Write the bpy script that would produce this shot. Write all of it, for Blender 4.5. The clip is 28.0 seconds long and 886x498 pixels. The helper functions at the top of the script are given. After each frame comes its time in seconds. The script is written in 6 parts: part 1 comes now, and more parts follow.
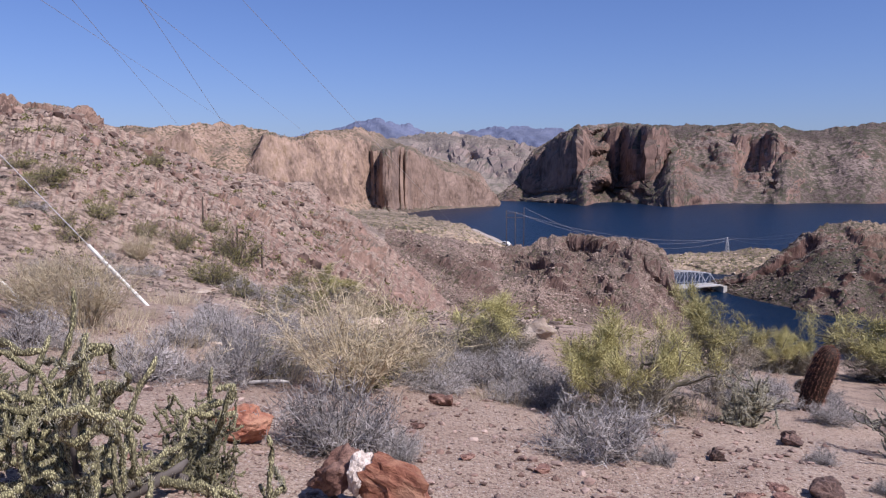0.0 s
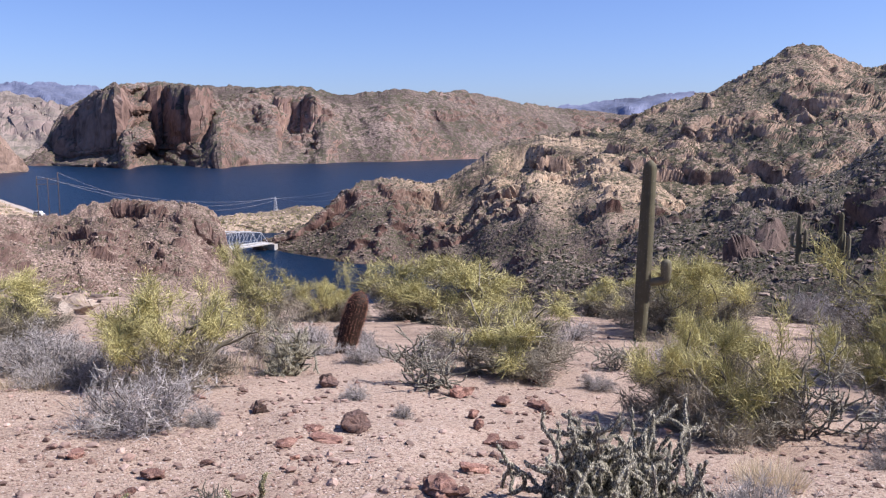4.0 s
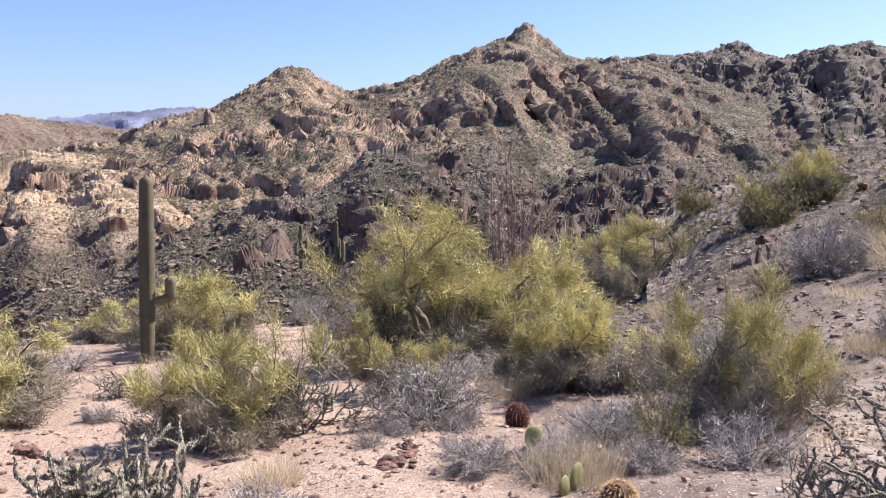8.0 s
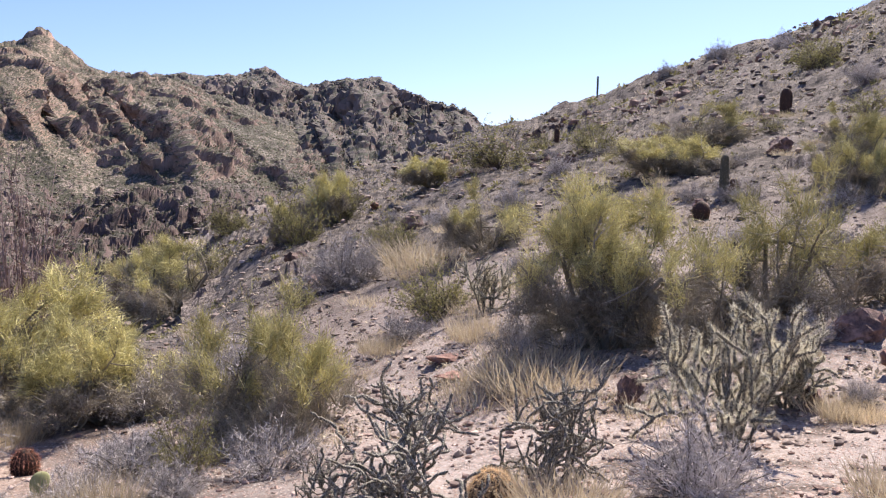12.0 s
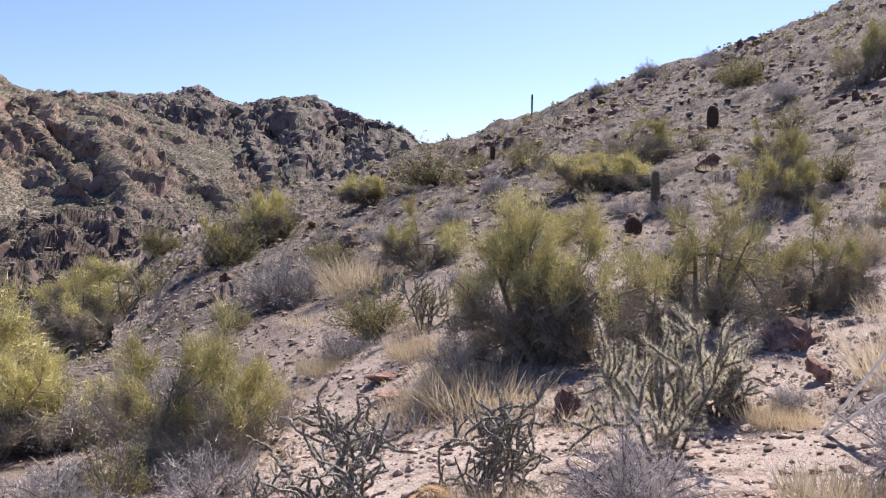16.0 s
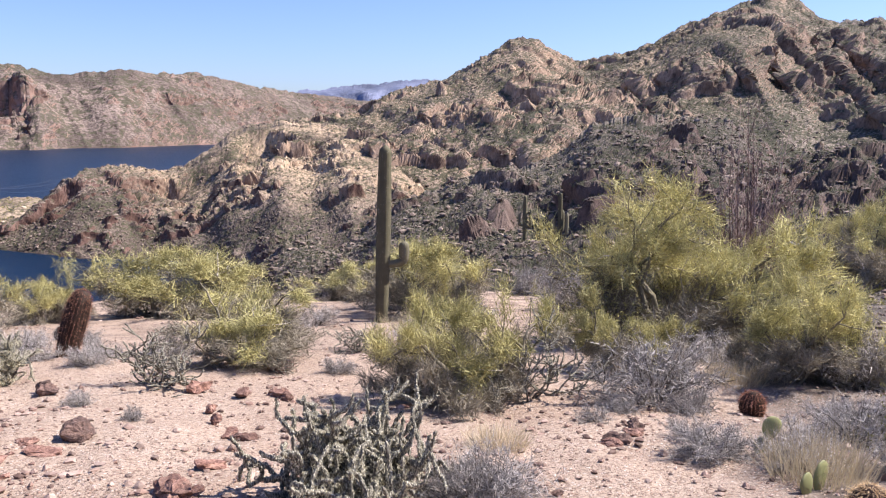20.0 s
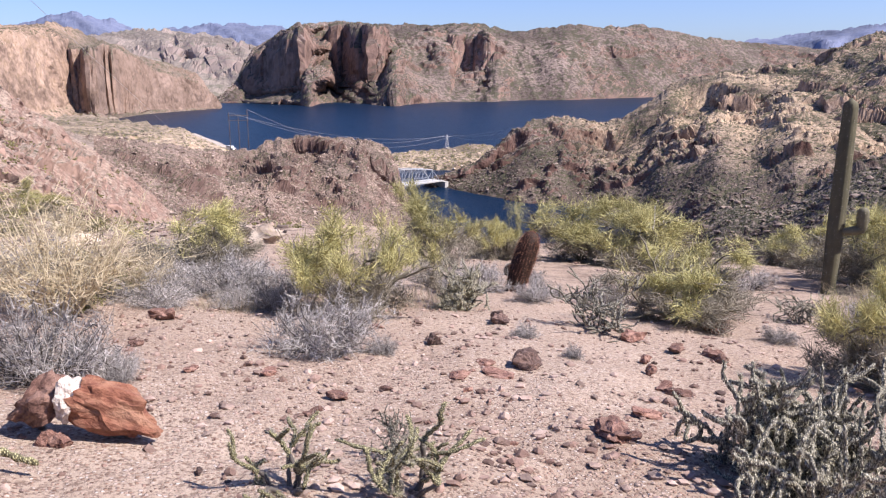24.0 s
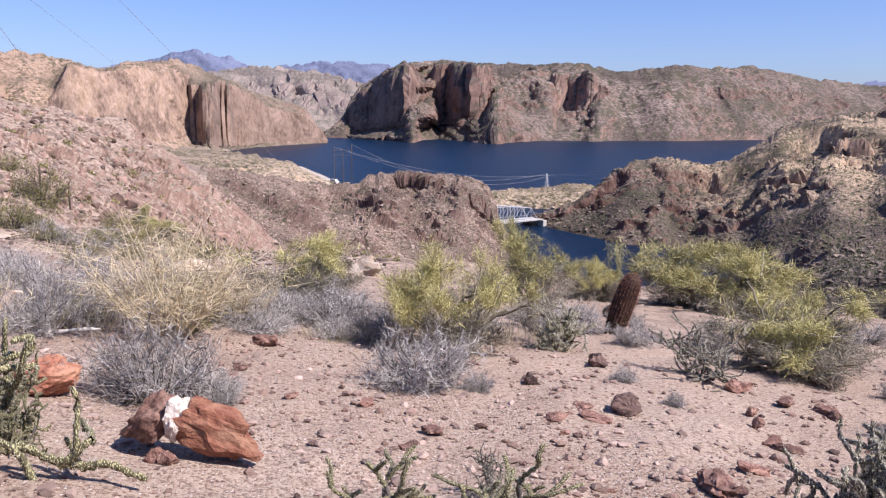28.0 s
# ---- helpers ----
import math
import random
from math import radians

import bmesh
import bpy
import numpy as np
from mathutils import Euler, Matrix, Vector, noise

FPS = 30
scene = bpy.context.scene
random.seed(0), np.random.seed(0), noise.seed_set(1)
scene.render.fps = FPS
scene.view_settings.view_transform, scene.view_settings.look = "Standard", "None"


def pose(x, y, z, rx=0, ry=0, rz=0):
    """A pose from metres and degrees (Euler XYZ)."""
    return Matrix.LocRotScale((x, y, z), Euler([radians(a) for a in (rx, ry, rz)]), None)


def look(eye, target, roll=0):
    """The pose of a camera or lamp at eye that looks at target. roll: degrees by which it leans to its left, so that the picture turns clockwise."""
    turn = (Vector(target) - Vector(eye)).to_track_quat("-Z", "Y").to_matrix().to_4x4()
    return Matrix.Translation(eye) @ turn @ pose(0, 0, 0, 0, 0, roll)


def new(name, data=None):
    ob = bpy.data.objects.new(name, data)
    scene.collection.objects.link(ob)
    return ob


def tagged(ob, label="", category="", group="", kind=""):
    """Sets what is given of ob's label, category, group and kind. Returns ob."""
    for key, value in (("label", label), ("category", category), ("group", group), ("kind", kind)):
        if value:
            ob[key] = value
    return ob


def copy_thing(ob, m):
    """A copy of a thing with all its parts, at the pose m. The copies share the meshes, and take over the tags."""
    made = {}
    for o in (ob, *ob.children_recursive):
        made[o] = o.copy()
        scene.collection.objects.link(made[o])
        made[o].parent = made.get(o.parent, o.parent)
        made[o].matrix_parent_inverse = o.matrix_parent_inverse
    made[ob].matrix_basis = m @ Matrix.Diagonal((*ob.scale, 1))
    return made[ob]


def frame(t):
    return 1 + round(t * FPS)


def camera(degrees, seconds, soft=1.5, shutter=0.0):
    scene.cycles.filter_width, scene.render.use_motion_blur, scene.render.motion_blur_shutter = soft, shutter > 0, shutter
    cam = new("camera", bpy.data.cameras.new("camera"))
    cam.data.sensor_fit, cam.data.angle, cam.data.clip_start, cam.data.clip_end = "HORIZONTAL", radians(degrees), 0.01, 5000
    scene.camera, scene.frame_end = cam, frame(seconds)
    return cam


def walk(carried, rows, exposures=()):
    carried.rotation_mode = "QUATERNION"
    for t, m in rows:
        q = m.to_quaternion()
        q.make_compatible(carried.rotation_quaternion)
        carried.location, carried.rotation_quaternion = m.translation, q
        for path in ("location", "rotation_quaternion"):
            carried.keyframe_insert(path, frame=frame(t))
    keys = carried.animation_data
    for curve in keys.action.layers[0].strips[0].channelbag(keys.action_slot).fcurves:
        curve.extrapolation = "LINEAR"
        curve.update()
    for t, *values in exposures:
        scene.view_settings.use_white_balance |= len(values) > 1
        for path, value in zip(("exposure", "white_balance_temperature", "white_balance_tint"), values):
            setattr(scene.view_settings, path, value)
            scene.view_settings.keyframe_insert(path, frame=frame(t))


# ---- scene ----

# ------------------------------------------------------------ camera and walk
LENS = 56.63
EYE_Z = 1.62          # eye height over the ground at the viewer's feet
ARM = 0.33            # the camera is held this far from the turning axis

cam = camera(LENS, 28.0, soft=1.25)

# seconds, heading to the right of +Y, pitch, roll (degrees)
PATH = [
    (0.0, -0.02, -5.13, 0.02), (0.5, 3.1, -5.36, 0.02), (1.0, 6.34, -5.7, -0.22), (1.5, 9.88, -6.08, -0.05),
    (2.0, 13.23, -6.66, -0.14), (2.5, 16.87, -7.14, -0.2), (3.0, 21.33, -7.66, -0.83), (3.5, 26.13, -8.06, -0.5),
    (5.5, 43.25, -6.93, 0.17), (6.0, 48.1, -7.72, 0.28), (6.5, 53.75, -7.72, -0.08), (7.0, 57.78, -7.39, -0.1),
    (7.5, 60.59, -7.36, -0.22), (8.0, 63.97, -6.77, 0.07), (8.5, 67.85, -6.3, 0.63), (9.0, 71.95, -6.49, 0.51),
    (9.5, 75.7, -6.78, 0.5), (10.0, 79.58, -6.31, 0.32), (10.5, 83.75, -5.54, 0.06), (11.0, 87.86, -5.08, 0.66),
    (11.5, 91.64, -4.92, 0.9), (12.0, 95.5, -5.03, 1.19), (12.5, 99.03, -4.5, 1.0), (13.0, 102.02, -4.68, 0.41),
    (13.5, 104.69, -4.49, 0.45), (14.5, 109.0, -3.5, 0.6), (15.5, 105.87, -3.1, 0.75), (16.0, 99.75, -3.75, 0.61), (16.5, 93.64, -4.52, 0.53),
    (17.0, 88.17, -5.5, 0.9), (17.5, 81.81, -5.87, 1.03), (18.0, 74.58, -6.28, 1.39), (18.5, 67.95, -6.55, 1.35),
    (19.0, 61.31, -7.05, 1.16), (19.5, 54.63, -8.15, 0.75), (20.0, 48.43, -8.78, 0.28), (20.5, 42.5, -9.06, 0.04),
    (21.0, 36.61, -9.43, 0.3), (21.5, 31.0, -9.97, 0.09), (22.0, 26.84, -10.53, 0.13), (22.5, 24.83, -11.26, -0.07),
    (24.5, 16.83, -11.78, -0.12), (25.0, 14.82, -11.36, 0.08), (25.5, 12.19, -11.29, -0.02), (26.0, 11.17, -11.15, 0.1),
    (26.5, 10.2, -10.94, 0.19), (27.0, 10.65, -10.74, 0.17), (27.5, 12.31, -9.72, 0.09), (28.0, 11.96, -9.42, 0.52),
]


def held(yaw, pitch, roll):
    a = radians(yaw)
    return pose(ARM * math.sin(a), ARM * math.cos(a), EYE_Z, 90 + pitch, 0, -yaw) @ pose(0, 0, 0, 0, 0, roll)


# seconds, stops, kelvin, tint
LOOK = [(0.0, 0.15, 6030, 18), (3.5, 0.62, 6150, 16), (6.0, 0.82, 6350, 14), (8.5, 1.12, 6700, 14), (14.0, 1.08, 6700, 15), (17.0, 0.98, 6650, 14), (20.0, 1.05, 6450, 13), (22.0, 0.98, 6350, 14), (25.0, 0.75, 6250, 16), (28.0, 0.66, 6200, 17)]
walk(cam, [(t, held(y, p, r)) for t, y, p, r in PATH], LOOK)

# ------------------------------------------------------------ light
SUN_AZ, SUN_EL = 127.0, 49.0
world = bpy.data.worlds.new("sky")
scene.world = world
world.use_nodes = True
wn = world.node_tree.nodes
sky = wn.new("ShaderNodeTexSky")
sky.sky_type, sky.sun_disc = "NISHITA", False
sky.sun_elevation, sky.sun_rotation = radians(SUN_EL), radians(SUN_AZ)
sky.altitude, sky.air_density, sky.dust_density, sky.ozone_density = 500, 1.0, 1.0, 2.5
tone = wn.new("ShaderNodeMix")
tone.data_type, tone.blend_type = "RGBA", "MULTIPLY"
tone.inputs[0].default_value, tone.inputs[7].default_value = 1.0, (0.84, 0.93, 1.29, 1)
world.node_tree.links.new(sky.outputs[0], tone.inputs[6])
world.node_tree.links.new(tone.outputs[2], wn["Background"].inputs[0])
wn["Background"].inputs[1].default_value = 0.074
sun = new("sun", bpy.data.lights.new("sun", "SUN"))
sun.data.energy, sun.data.angle, sun.data.color = 5.0, radians(0.53), (1.0, 0.93, 0.85)
_a, _e = radians(SUN_AZ), radians(SUN_EL)
SUN_DIR = Vector((math.sin(_a) * math.cos(_e), math.cos(_a) * math.cos(_e), math.sin(_e)))
sun.matrix_world = look(SUN_DIR * 100, (0, 0, 0))


# ------------------------------------------------------------ numbers
def lattice(ix, iy, iz):
    n = (ix * 374761393 + iy * 668265263 + iz * 1274126177).astype(np.int64) & 0xFFFFFFFF
    n = ((n ^ (n >> 13)) * 1274126177) & 0xFFFFFFFF
    return ((n ^ (n >> 16)) & 0xFFFF) / 65535.0


def vnoise(x, y, z=0.0):
    """Smooth noise, -1 to 1, on arrays."""
    x, y, z = np.broadcast_arrays(np.asarray(x, float), np.asarray(y, float), np.asarray(z, float))
    i, j, k = np.floor(x).astype(np.int64), np.floor(y).astype(np.int64), np.floor(z).astype(np.int64)
    u, v, w = x - i, y - j, z - k
    u, v, w = (q * q * (3 - 2 * q) for q in (u, v, w))
    out = 0
    for a in (0, 1):
        for b in (0, 1):
            for c in (0, 1):
                out = out + lattice(i + a, j + b, k + c) * (u if a else 1 - u) * (v if b else 1 - v) * (w if c else 1 - w)
    return out * 2 - 1


def fbm(x, y, z=0.0, octaves=4, gain=0.5):
    out, amp = 0, 1.0
    for o in range(octaves):
        out = out + amp * vnoise(x * 2.03 ** o + 17.1 * o, y * 2.03 ** o - 9.7 * o, z * 2.03 ** o)
        amp *= gain
    return out


def ridged(x, y, z=0.0, octaves=4, gain=0.55):
    out, amp = 0, 1.0
    for o in range(octaves):
        out = out + amp * (1 - 2 * np.abs(vnoise(x * 2.1 ** o + 5.3 * o, y * 2.1 ** o + 11.9 * o, z * 2.1 ** o)))
        amp *= gain
    return out


def smooth(x, a, b):
    q = np.clip((x - a) / (b - a), 0, 1)
    return q * q * (3 - 2 * q)


def polar(az, r):
    a = np.radians(az)
    return r * np.sin(a), r * np.cos(a)


def rise(r, el):
    return EYE_Z + r * np.tan(np.radians(el))


# ------------------------------------------------------------ materials
def mat(name):
    m = bpy.data.materials.new(name)
    m.use_nodes = True
    return m, m.node_tree.nodes, m.node_tree.links, m.node_tree.nodes["Principled BSDF"]


def noise_node(N, L, scale, detail=4, rough=0.6, vec=None, dist=0.0):
    n = N.new("ShaderNodeTexNoise")
    n.inputs["Scale"].default_value, n.inputs["Detail"].default_value = scale, detail
    n.inputs["Roughness"].default_value, n.inputs["Distortion"].default_value = rough, dist
    if vec:
        L.new(vec, n.inputs["Vector"])
    return n.outputs["Fac"]


def ramp(N, L, fac, stops):
    r = N.new("ShaderNodeValToRGB")
    el = r.color_ramp.elements
    while len(el) < len(stops):
        el.new(0.5)
    for e, (p, c) in zip(el, stops):
        e.position, e.color = p, (*c, 1) if len(c) == 3 else c
    L.new(fac, r.inputs[0])
    return r.outputs[0]


def grey(v):
    return (v, v, v)


def mix(N, L, fac, a, b, kind="MIX"):
    m = N.new("ShaderNodeMix")
    m.data_type, m.blend_type = "RGBA", kind
    for sock, val in ((m.inputs[0], fac), (m.inputs[6], a), (m.inputs[7], b)):
        if isinstance(val, (int, float)):
            sock.default_value = val
        elif isinstance(val, tuple):
            sock.default_value = (*val, 1)
        else:
            L.new(val, sock)
    return m.outputs[2]


def coords(N, kind="Object"):
    return N.new("ShaderNodeTexCoord").outputs[kind]


def bump(N, L, height, bsdf, strength=0.5, dist=0.02):
    b = N.new("ShaderNodeBump")
    b.inputs["Strength"].default_value, b.inputs["Distance"].default_value = strength, dist
    L.new(height, b.inputs["Height"])
    L.new(b.outputs[0], bsdf.inputs["Normal"])


def stretch(N, L, vec, s):
    m = N.new("ShaderNodeMapping")
    m.inputs["Scale"].default_value = s
    L.new(vec, m.inputs[0])
    return m.outputs[0]


def slope_up(N, L):
    g = N.new("ShaderNodeNewGeometry")
    s = N.new("ShaderNodeSeparateXYZ")
    L.new(g.outputs["True Normal"], s.inputs[0])
    return s.outputs[2]


def rock_land(name, rock, rock2, scree, scree2, shrub, size, steep=(0.62, 0.8), shrubs=0.5, bump_d=0.5, vein=None, dusty=0.75):
    """Desert hill: jointed rock on steep faces, scree and low shrubs where it lies flatter. size: metres of the main grain."""
    m, N, L, B = mat(name)
    v = coords(N)
    big = noise_node(N, L, 0.35 / size, 5, 0.6, v)
    fine = noise_node(N, L, 5.0 / size, 8, 0.72, v)
    cols = noise_node(N, L, 2.4 / size, 6, 0.65, stretch(N, L, v, (1, 1, 0.5)), 0.8)
    rk = mix(N, L, ramp(N, L, cols, [(0.36, grey(0)), (0.62, grey(1))]), rock, rock2)
    rk = mix(N, L, ramp(N, L, big, [(0.4, grey(0)), (0.65, grey(0.75))]), rk, tuple(min(0.9, c * 1.25 + 0.03) for c in rock2))
    if vein:
        # paler rock past x0 (or y0), mixed in by patches
        x0, x1, tan_lo, tan_hi, *axis = vein
        sx = N.new("ShaderNodeSeparateXYZ")
        L.new(v, sx.inputs[0])
        east = N.new("ShaderNodeMapRange")
        east.inputs[1].default_value, east.inputs[2].default_value = x0, x1
        L.new(sx.outputs[(axis or [0])[0]], east.inputs[0])
        pale = mix(N, L, ramp(N, L, cols, [(0.36, grey(0)), (0.62, grey(1))]), tan_lo, tan_hi)
        rk = mix(N, L, mix(N, L, ramp(N, L, big, [(0.38, grey(0)), (0.56, grey(0.9))]), grey(0), east.outputs[0]), rk, pale)
    sc = mix(N, L, ramp(N, L, fine, [(0.43, grey(0)), (0.55, grey(1))]), scree, scree2)
    broad = noise_node(N, L, 0.13 / size, 4, 0.6, v, 0.5)
    sc = mix(N, L, 1.0, sc, ramp(N, L, broad, [(0.34, grey(0.5)), (0.5, grey(0.9)), (0.66, grey(1.35))]), "MULTIPLY")
    if vein:
        sc = mix(N, L, mix(N, L, ramp(N, L, broad, [(0.36, grey(0)), (0.56, grey(dusty))]), grey(0), east.outputs[0]), sc, pale)
    veg = noise_node(N, L, 2.6 / size, 3, 0.5, v)
    veg2 = noise_node(N, L, 0.3 / size, 3, 0.5, v)
    add = N.new("ShaderNodeMath")
    add.operation = "MULTIPLY_ADD"
    add.inputs[1].default_value = 0.4
    L.new(veg2, add.inputs[0])
    L.new(veg, add.inputs[2])
    edge = 0.98 - 0.28 * shrubs
    sc = mix(N, L, ramp(N, L, add.outputs[0], [(edge - 0.03, grey(0)), (edge + 0.05, grey(0.85))]), sc, shrub)
    up = slope_up(N, L)
    col = mix(N, L, ramp(N, L, up, [(steep[0], grey(0)), (steep[1], grey(1))]), rk, sc)
    L.new(col, B.inputs["Base Color"])
    B.inputs["Roughness"].default_value = 0.92
    B.inputs["Specular IOR Level"].default_value = 0.2
    bump(N, L, fine, B, 0.6, bump_d)
    return m


M_ground, N, L, B = mat("stony_soil")
v = coords(N)
patch = noise_node(N, L, 0.35, 5, 0.6, v)
grain = noise_node(N, L, 24, 8, 0.75, v)
peb = N.new("ShaderNodeTexVoronoi")
peb.inputs["Scale"].default_value = 34
L.new(v, peb.inputs["Vector"])
soil = mix(N, L, ramp(N, L, patch, [(0.35, grey(0)), (0.65, grey(1))]), (0.33, 0.246, 0.188), (0.44, 0.348, 0.275))
soil = mix(N, L, ramp(N, L, grain, [(0.41, grey(0.8)), (0.52, grey(0))]), soil, (0.14, 0.092, 0.073))
pcol = N.new("ShaderNodeSeparateColor")
L.new(peb.outputs["Color"], pcol.inputs[0])
stone = ramp(N, L, pcol.outputs[0], [(0.0, (0.12, 0.07, 0.055)), (0.35, (0.30, 0.18, 0.13)), (0.7, (0.46, 0.33, 0.27)), (1.0, (0.62, 0.55, 0.50))])
isst = ramp(N, L, peb.outputs["Distance"], [(0.30, grey(0.8)), (0.42, grey(0))])
soil = mix(N, L, isst, soil, stone)
far_scree = noise_node(N, L, 1.5, 9, 0.78, v)
sep = N.new("ShaderNodeVectorMath")
sep.operation = "LENGTH"
L.new(v, sep.inputs[0])
scree = mix(N, L, ramp(N, L, far_scree, [(0.41, grey(0)), (0.56, grey(1))]), (0.11, 0.075, 0.058), (0.42, 0.32, 0.25))
up = slope_up(N, L)
ledge_rock = mix(N, L, ramp(N, L, noise_node(N, L, 1.6, 8, 0.75, v), [(0.4, grey(0)), (0.58, grey(1))]), (0.10, 0.062, 0.05), (0.36, 0.235, 0.18))
scree = mix(N, L, ramp(N, L, up, [(0.62, grey(1)), (0.8, grey(0))]), scree, ledge_rock)
xyz = N.new("ShaderNodeSeparateXYZ")
L.new(v, xyz.inputs[0])
side = N.new("ShaderNodeMath")
side.operation = "MULTIPLY_ADD"
side.inputs[1].default_value = -2.2
L.new(xyz.outputs[1], side.inputs[0])
L.new(xyz.outputs[0], side.inputs[2])
ashy = N.new("ShaderNodeMapRange")
ashy.inputs[1].default_value, ashy.inputs[2].default_value = 0.0, 2.5
L.new(side.outputs[0], ashy.inputs[0])
litter = noise_node(N, L, 2.2, 8, 0.75, v)
ash = mix(N, L, ramp(N, L, litter, [(0.36, grey(0)), (0.58, grey(1))]), (0.042, 0.035, 0.031), (0.215, 0.184, 0.162))
pale_ash = mix(N, L, ramp(N, L, litter, [(0.38, grey(0)), (0.54, grey(1))]), (0.07, 0.058, 0.051), (0.335, 0.29, 0.26))
south = N.new("ShaderNodeMapRange")
south.inputs[1].default_value, south.inputs[2].default_value = 0.9, -0.4
L.new(xyz.outputs[1], south.inputs[0])
ash = mix(N, L, south.outputs[0], ash, pale_ash)
ash = mix(N, L, isst, ash, stone)
patchy = mix(N, L, ashy.outputs[0], grey(0), ramp(N, L, patch, [(0.3, grey(1)), (0.7, grey(0.7))]))
soil = mix(N, L, patchy, soil, ash)
grey_scree = mix(N, L, ramp(N, L, far_scree, [(0.41, grey(0)), (0.56, grey(1))]), (0.03, 0.025, 0.022), (0.175, 0.148, 0.127))
scree = mix(N, L, ashy.outputs[0], scree, grey_scree)
span = N.new("ShaderNodeMapRange")
span.inputs[1].default_value, span.inputs[2].default_value = 10, 26
L.new(sep.outputs["Value"], span.inputs[0])
soil = mix(N, L, span.outputs[0], soil, scree)
L.new(soil, B.inputs["Base Color"])
B.inputs["Roughness"].default_value = 0.95
B.inputs["Specular IOR Level"].default_value = 0.15
hm = mix(N, L, 0.5, grain, isst)
bump(N, L, hm, B, 0.8, 0.03)

M_right = rock_land("brown_hill_rock", (0.055, 0.036, 0.03), (0.22, 0.148, 0.112), (0.058, 0.047, 0.038), (0.24, 0.2, 0.163), (0.045, 0.048, 0.027), 4, (0.5, 0.70), 1.15, 0.5, (90, 230, (0.25, 0.165, 0.115), (0.48, 0.35, 0.255), 1), 0.6)
M_pen = rock_land("tan_crag_rock", (0.04, 0.022, 0.018), (0.14, 0.078, 0.06), (0.055, 0.041, 0.034), (0.205, 0.157, 0.127), (0.06, 0.06, 0.033), 3.5, (0.46, 0.66), 0.9, 0.5, (158, 192, (0.30, 0.205, 0.13), (0.56, 0.43, 0.30)))
M_spur = rock_land("dark_spur_rock", (0.033, 0.024, 0.022), (0.13, 0.088, 0.074), (0.043, 0.034, 0.029), (0.165, 0.134, 0.113), (0.036, 0.038, 0.022), 3, (0.55, 0.76), 1.1, 0.5, (100, 140, (0.07, 0.057, 0.048), (0.29, 0.24, 0.2), 1), 0.95)
M_back = rock_land("grey_ridge_rock", (0.05, 0.039, 0.036), (0.18, 0.132, 0.112), (0.07, 0.061, 0.052), (0.18, 0.154, 0.132), (0.048, 0.053, 0.035), 14, (0.5, 0.72), 0.9)
M_plateau = rock_land("plateau_rock", (0.075, 0.046, 0.037), (0.235, 0.148, 0.115), (0.095, 0.07, 0.06), (0.215, 0.166, 0.141), (0.07, 0.066, 0.042), 26, (0.38, 0.6), 0.95, 2.0)
M_wall = rock_land("pink_cliff_rock", (0.12, 0.08, 0.06), (0.27, 0.185, 0.14), (0.13, 0.10, 0.078), (0.235, 0.187, 0.145), (0.09, 0.082, 0.05), 9, (0.5, 0.72), 0.85, 2.5, (-72, -100, (0.30, 0.205, 0.125), (0.50, 0.35, 0.27)))
M_bench = rock_land("sandy_bench_soil", (0.20, 0.13, 0.09), (0.36, 0.25, 0.17), (0.19, 0.145, 0.105), (0.40, 0.31, 0.225), (0.07, 0.066, 0.038), 6, (0.4, 0.6), 0.85)
# distance haze is put into this base colour; the blue isn't the rock's own
M_far = rock_land("haze_tinted_far_rock", (0.11, 0.13, 0.21), (0.155, 0.17, 0.25), (0.125, 0.145, 0.225), (0.16, 0.18, 0.26), (0.115, 0.135, 0.21), 160, (0.6, 0.85), 0.5, 2.0)
M_mid = rock_land("mid_ridge_rock", (0.155, 0.125, 0.115), (0.24, 0.185, 0.165), (0.175, 0.148, 0.128), (0.25, 0.21, 0.18), (0.145, 0.135, 0.105), 80, (0.6, 0.85), 0.6, 2.0)

M_mesa = rock_land("rust_mesa_rock", (0.05, 0.03, 0.026), (0.16, 0.10, 0.08), (0.085, 0.058, 0.046), (0.31, 0.23, 0.185), (0.075, 0.07, 0.04), 2.2, (0.38, 0.6), 0.75)

M_water, N, L, B = mat("lake_water")
B.inputs["Base Color"].default_value = (0.003, 0.014, 0.036, 1)
B.inputs["Roughness"].default_value = 0.3
B.inputs["IOR"].default_value = 1.33
B.inputs["Specular IOR Level"].default_value = 0.08
v = stretch(N, L, coords(N), (1, 1.6, 1))
bump(N, L, noise_node(N, L, 0.5, 6, 0.7, v), B, 0.8, 0.6)


def plain(name, color, rough=0.6, metal=0.0, vary=0.25, scale=6.0):
    m, N, L, B = mat(name)
    n = noise_node(N, L, scale, 5, 0.65, coords(N))
    lo, hi = tuple(c * (1 - vary) for c in color), tuple(min(1, c * (1 + vary)) for c in color)
    L.new(ramp(N, L, n, [(0.3, lo), (0.7, hi)]), B.inputs["Base Color"])
    B.inputs["Roughness"].default_value, B.inputs["Metallic"].default_value = rough, metal
    return m


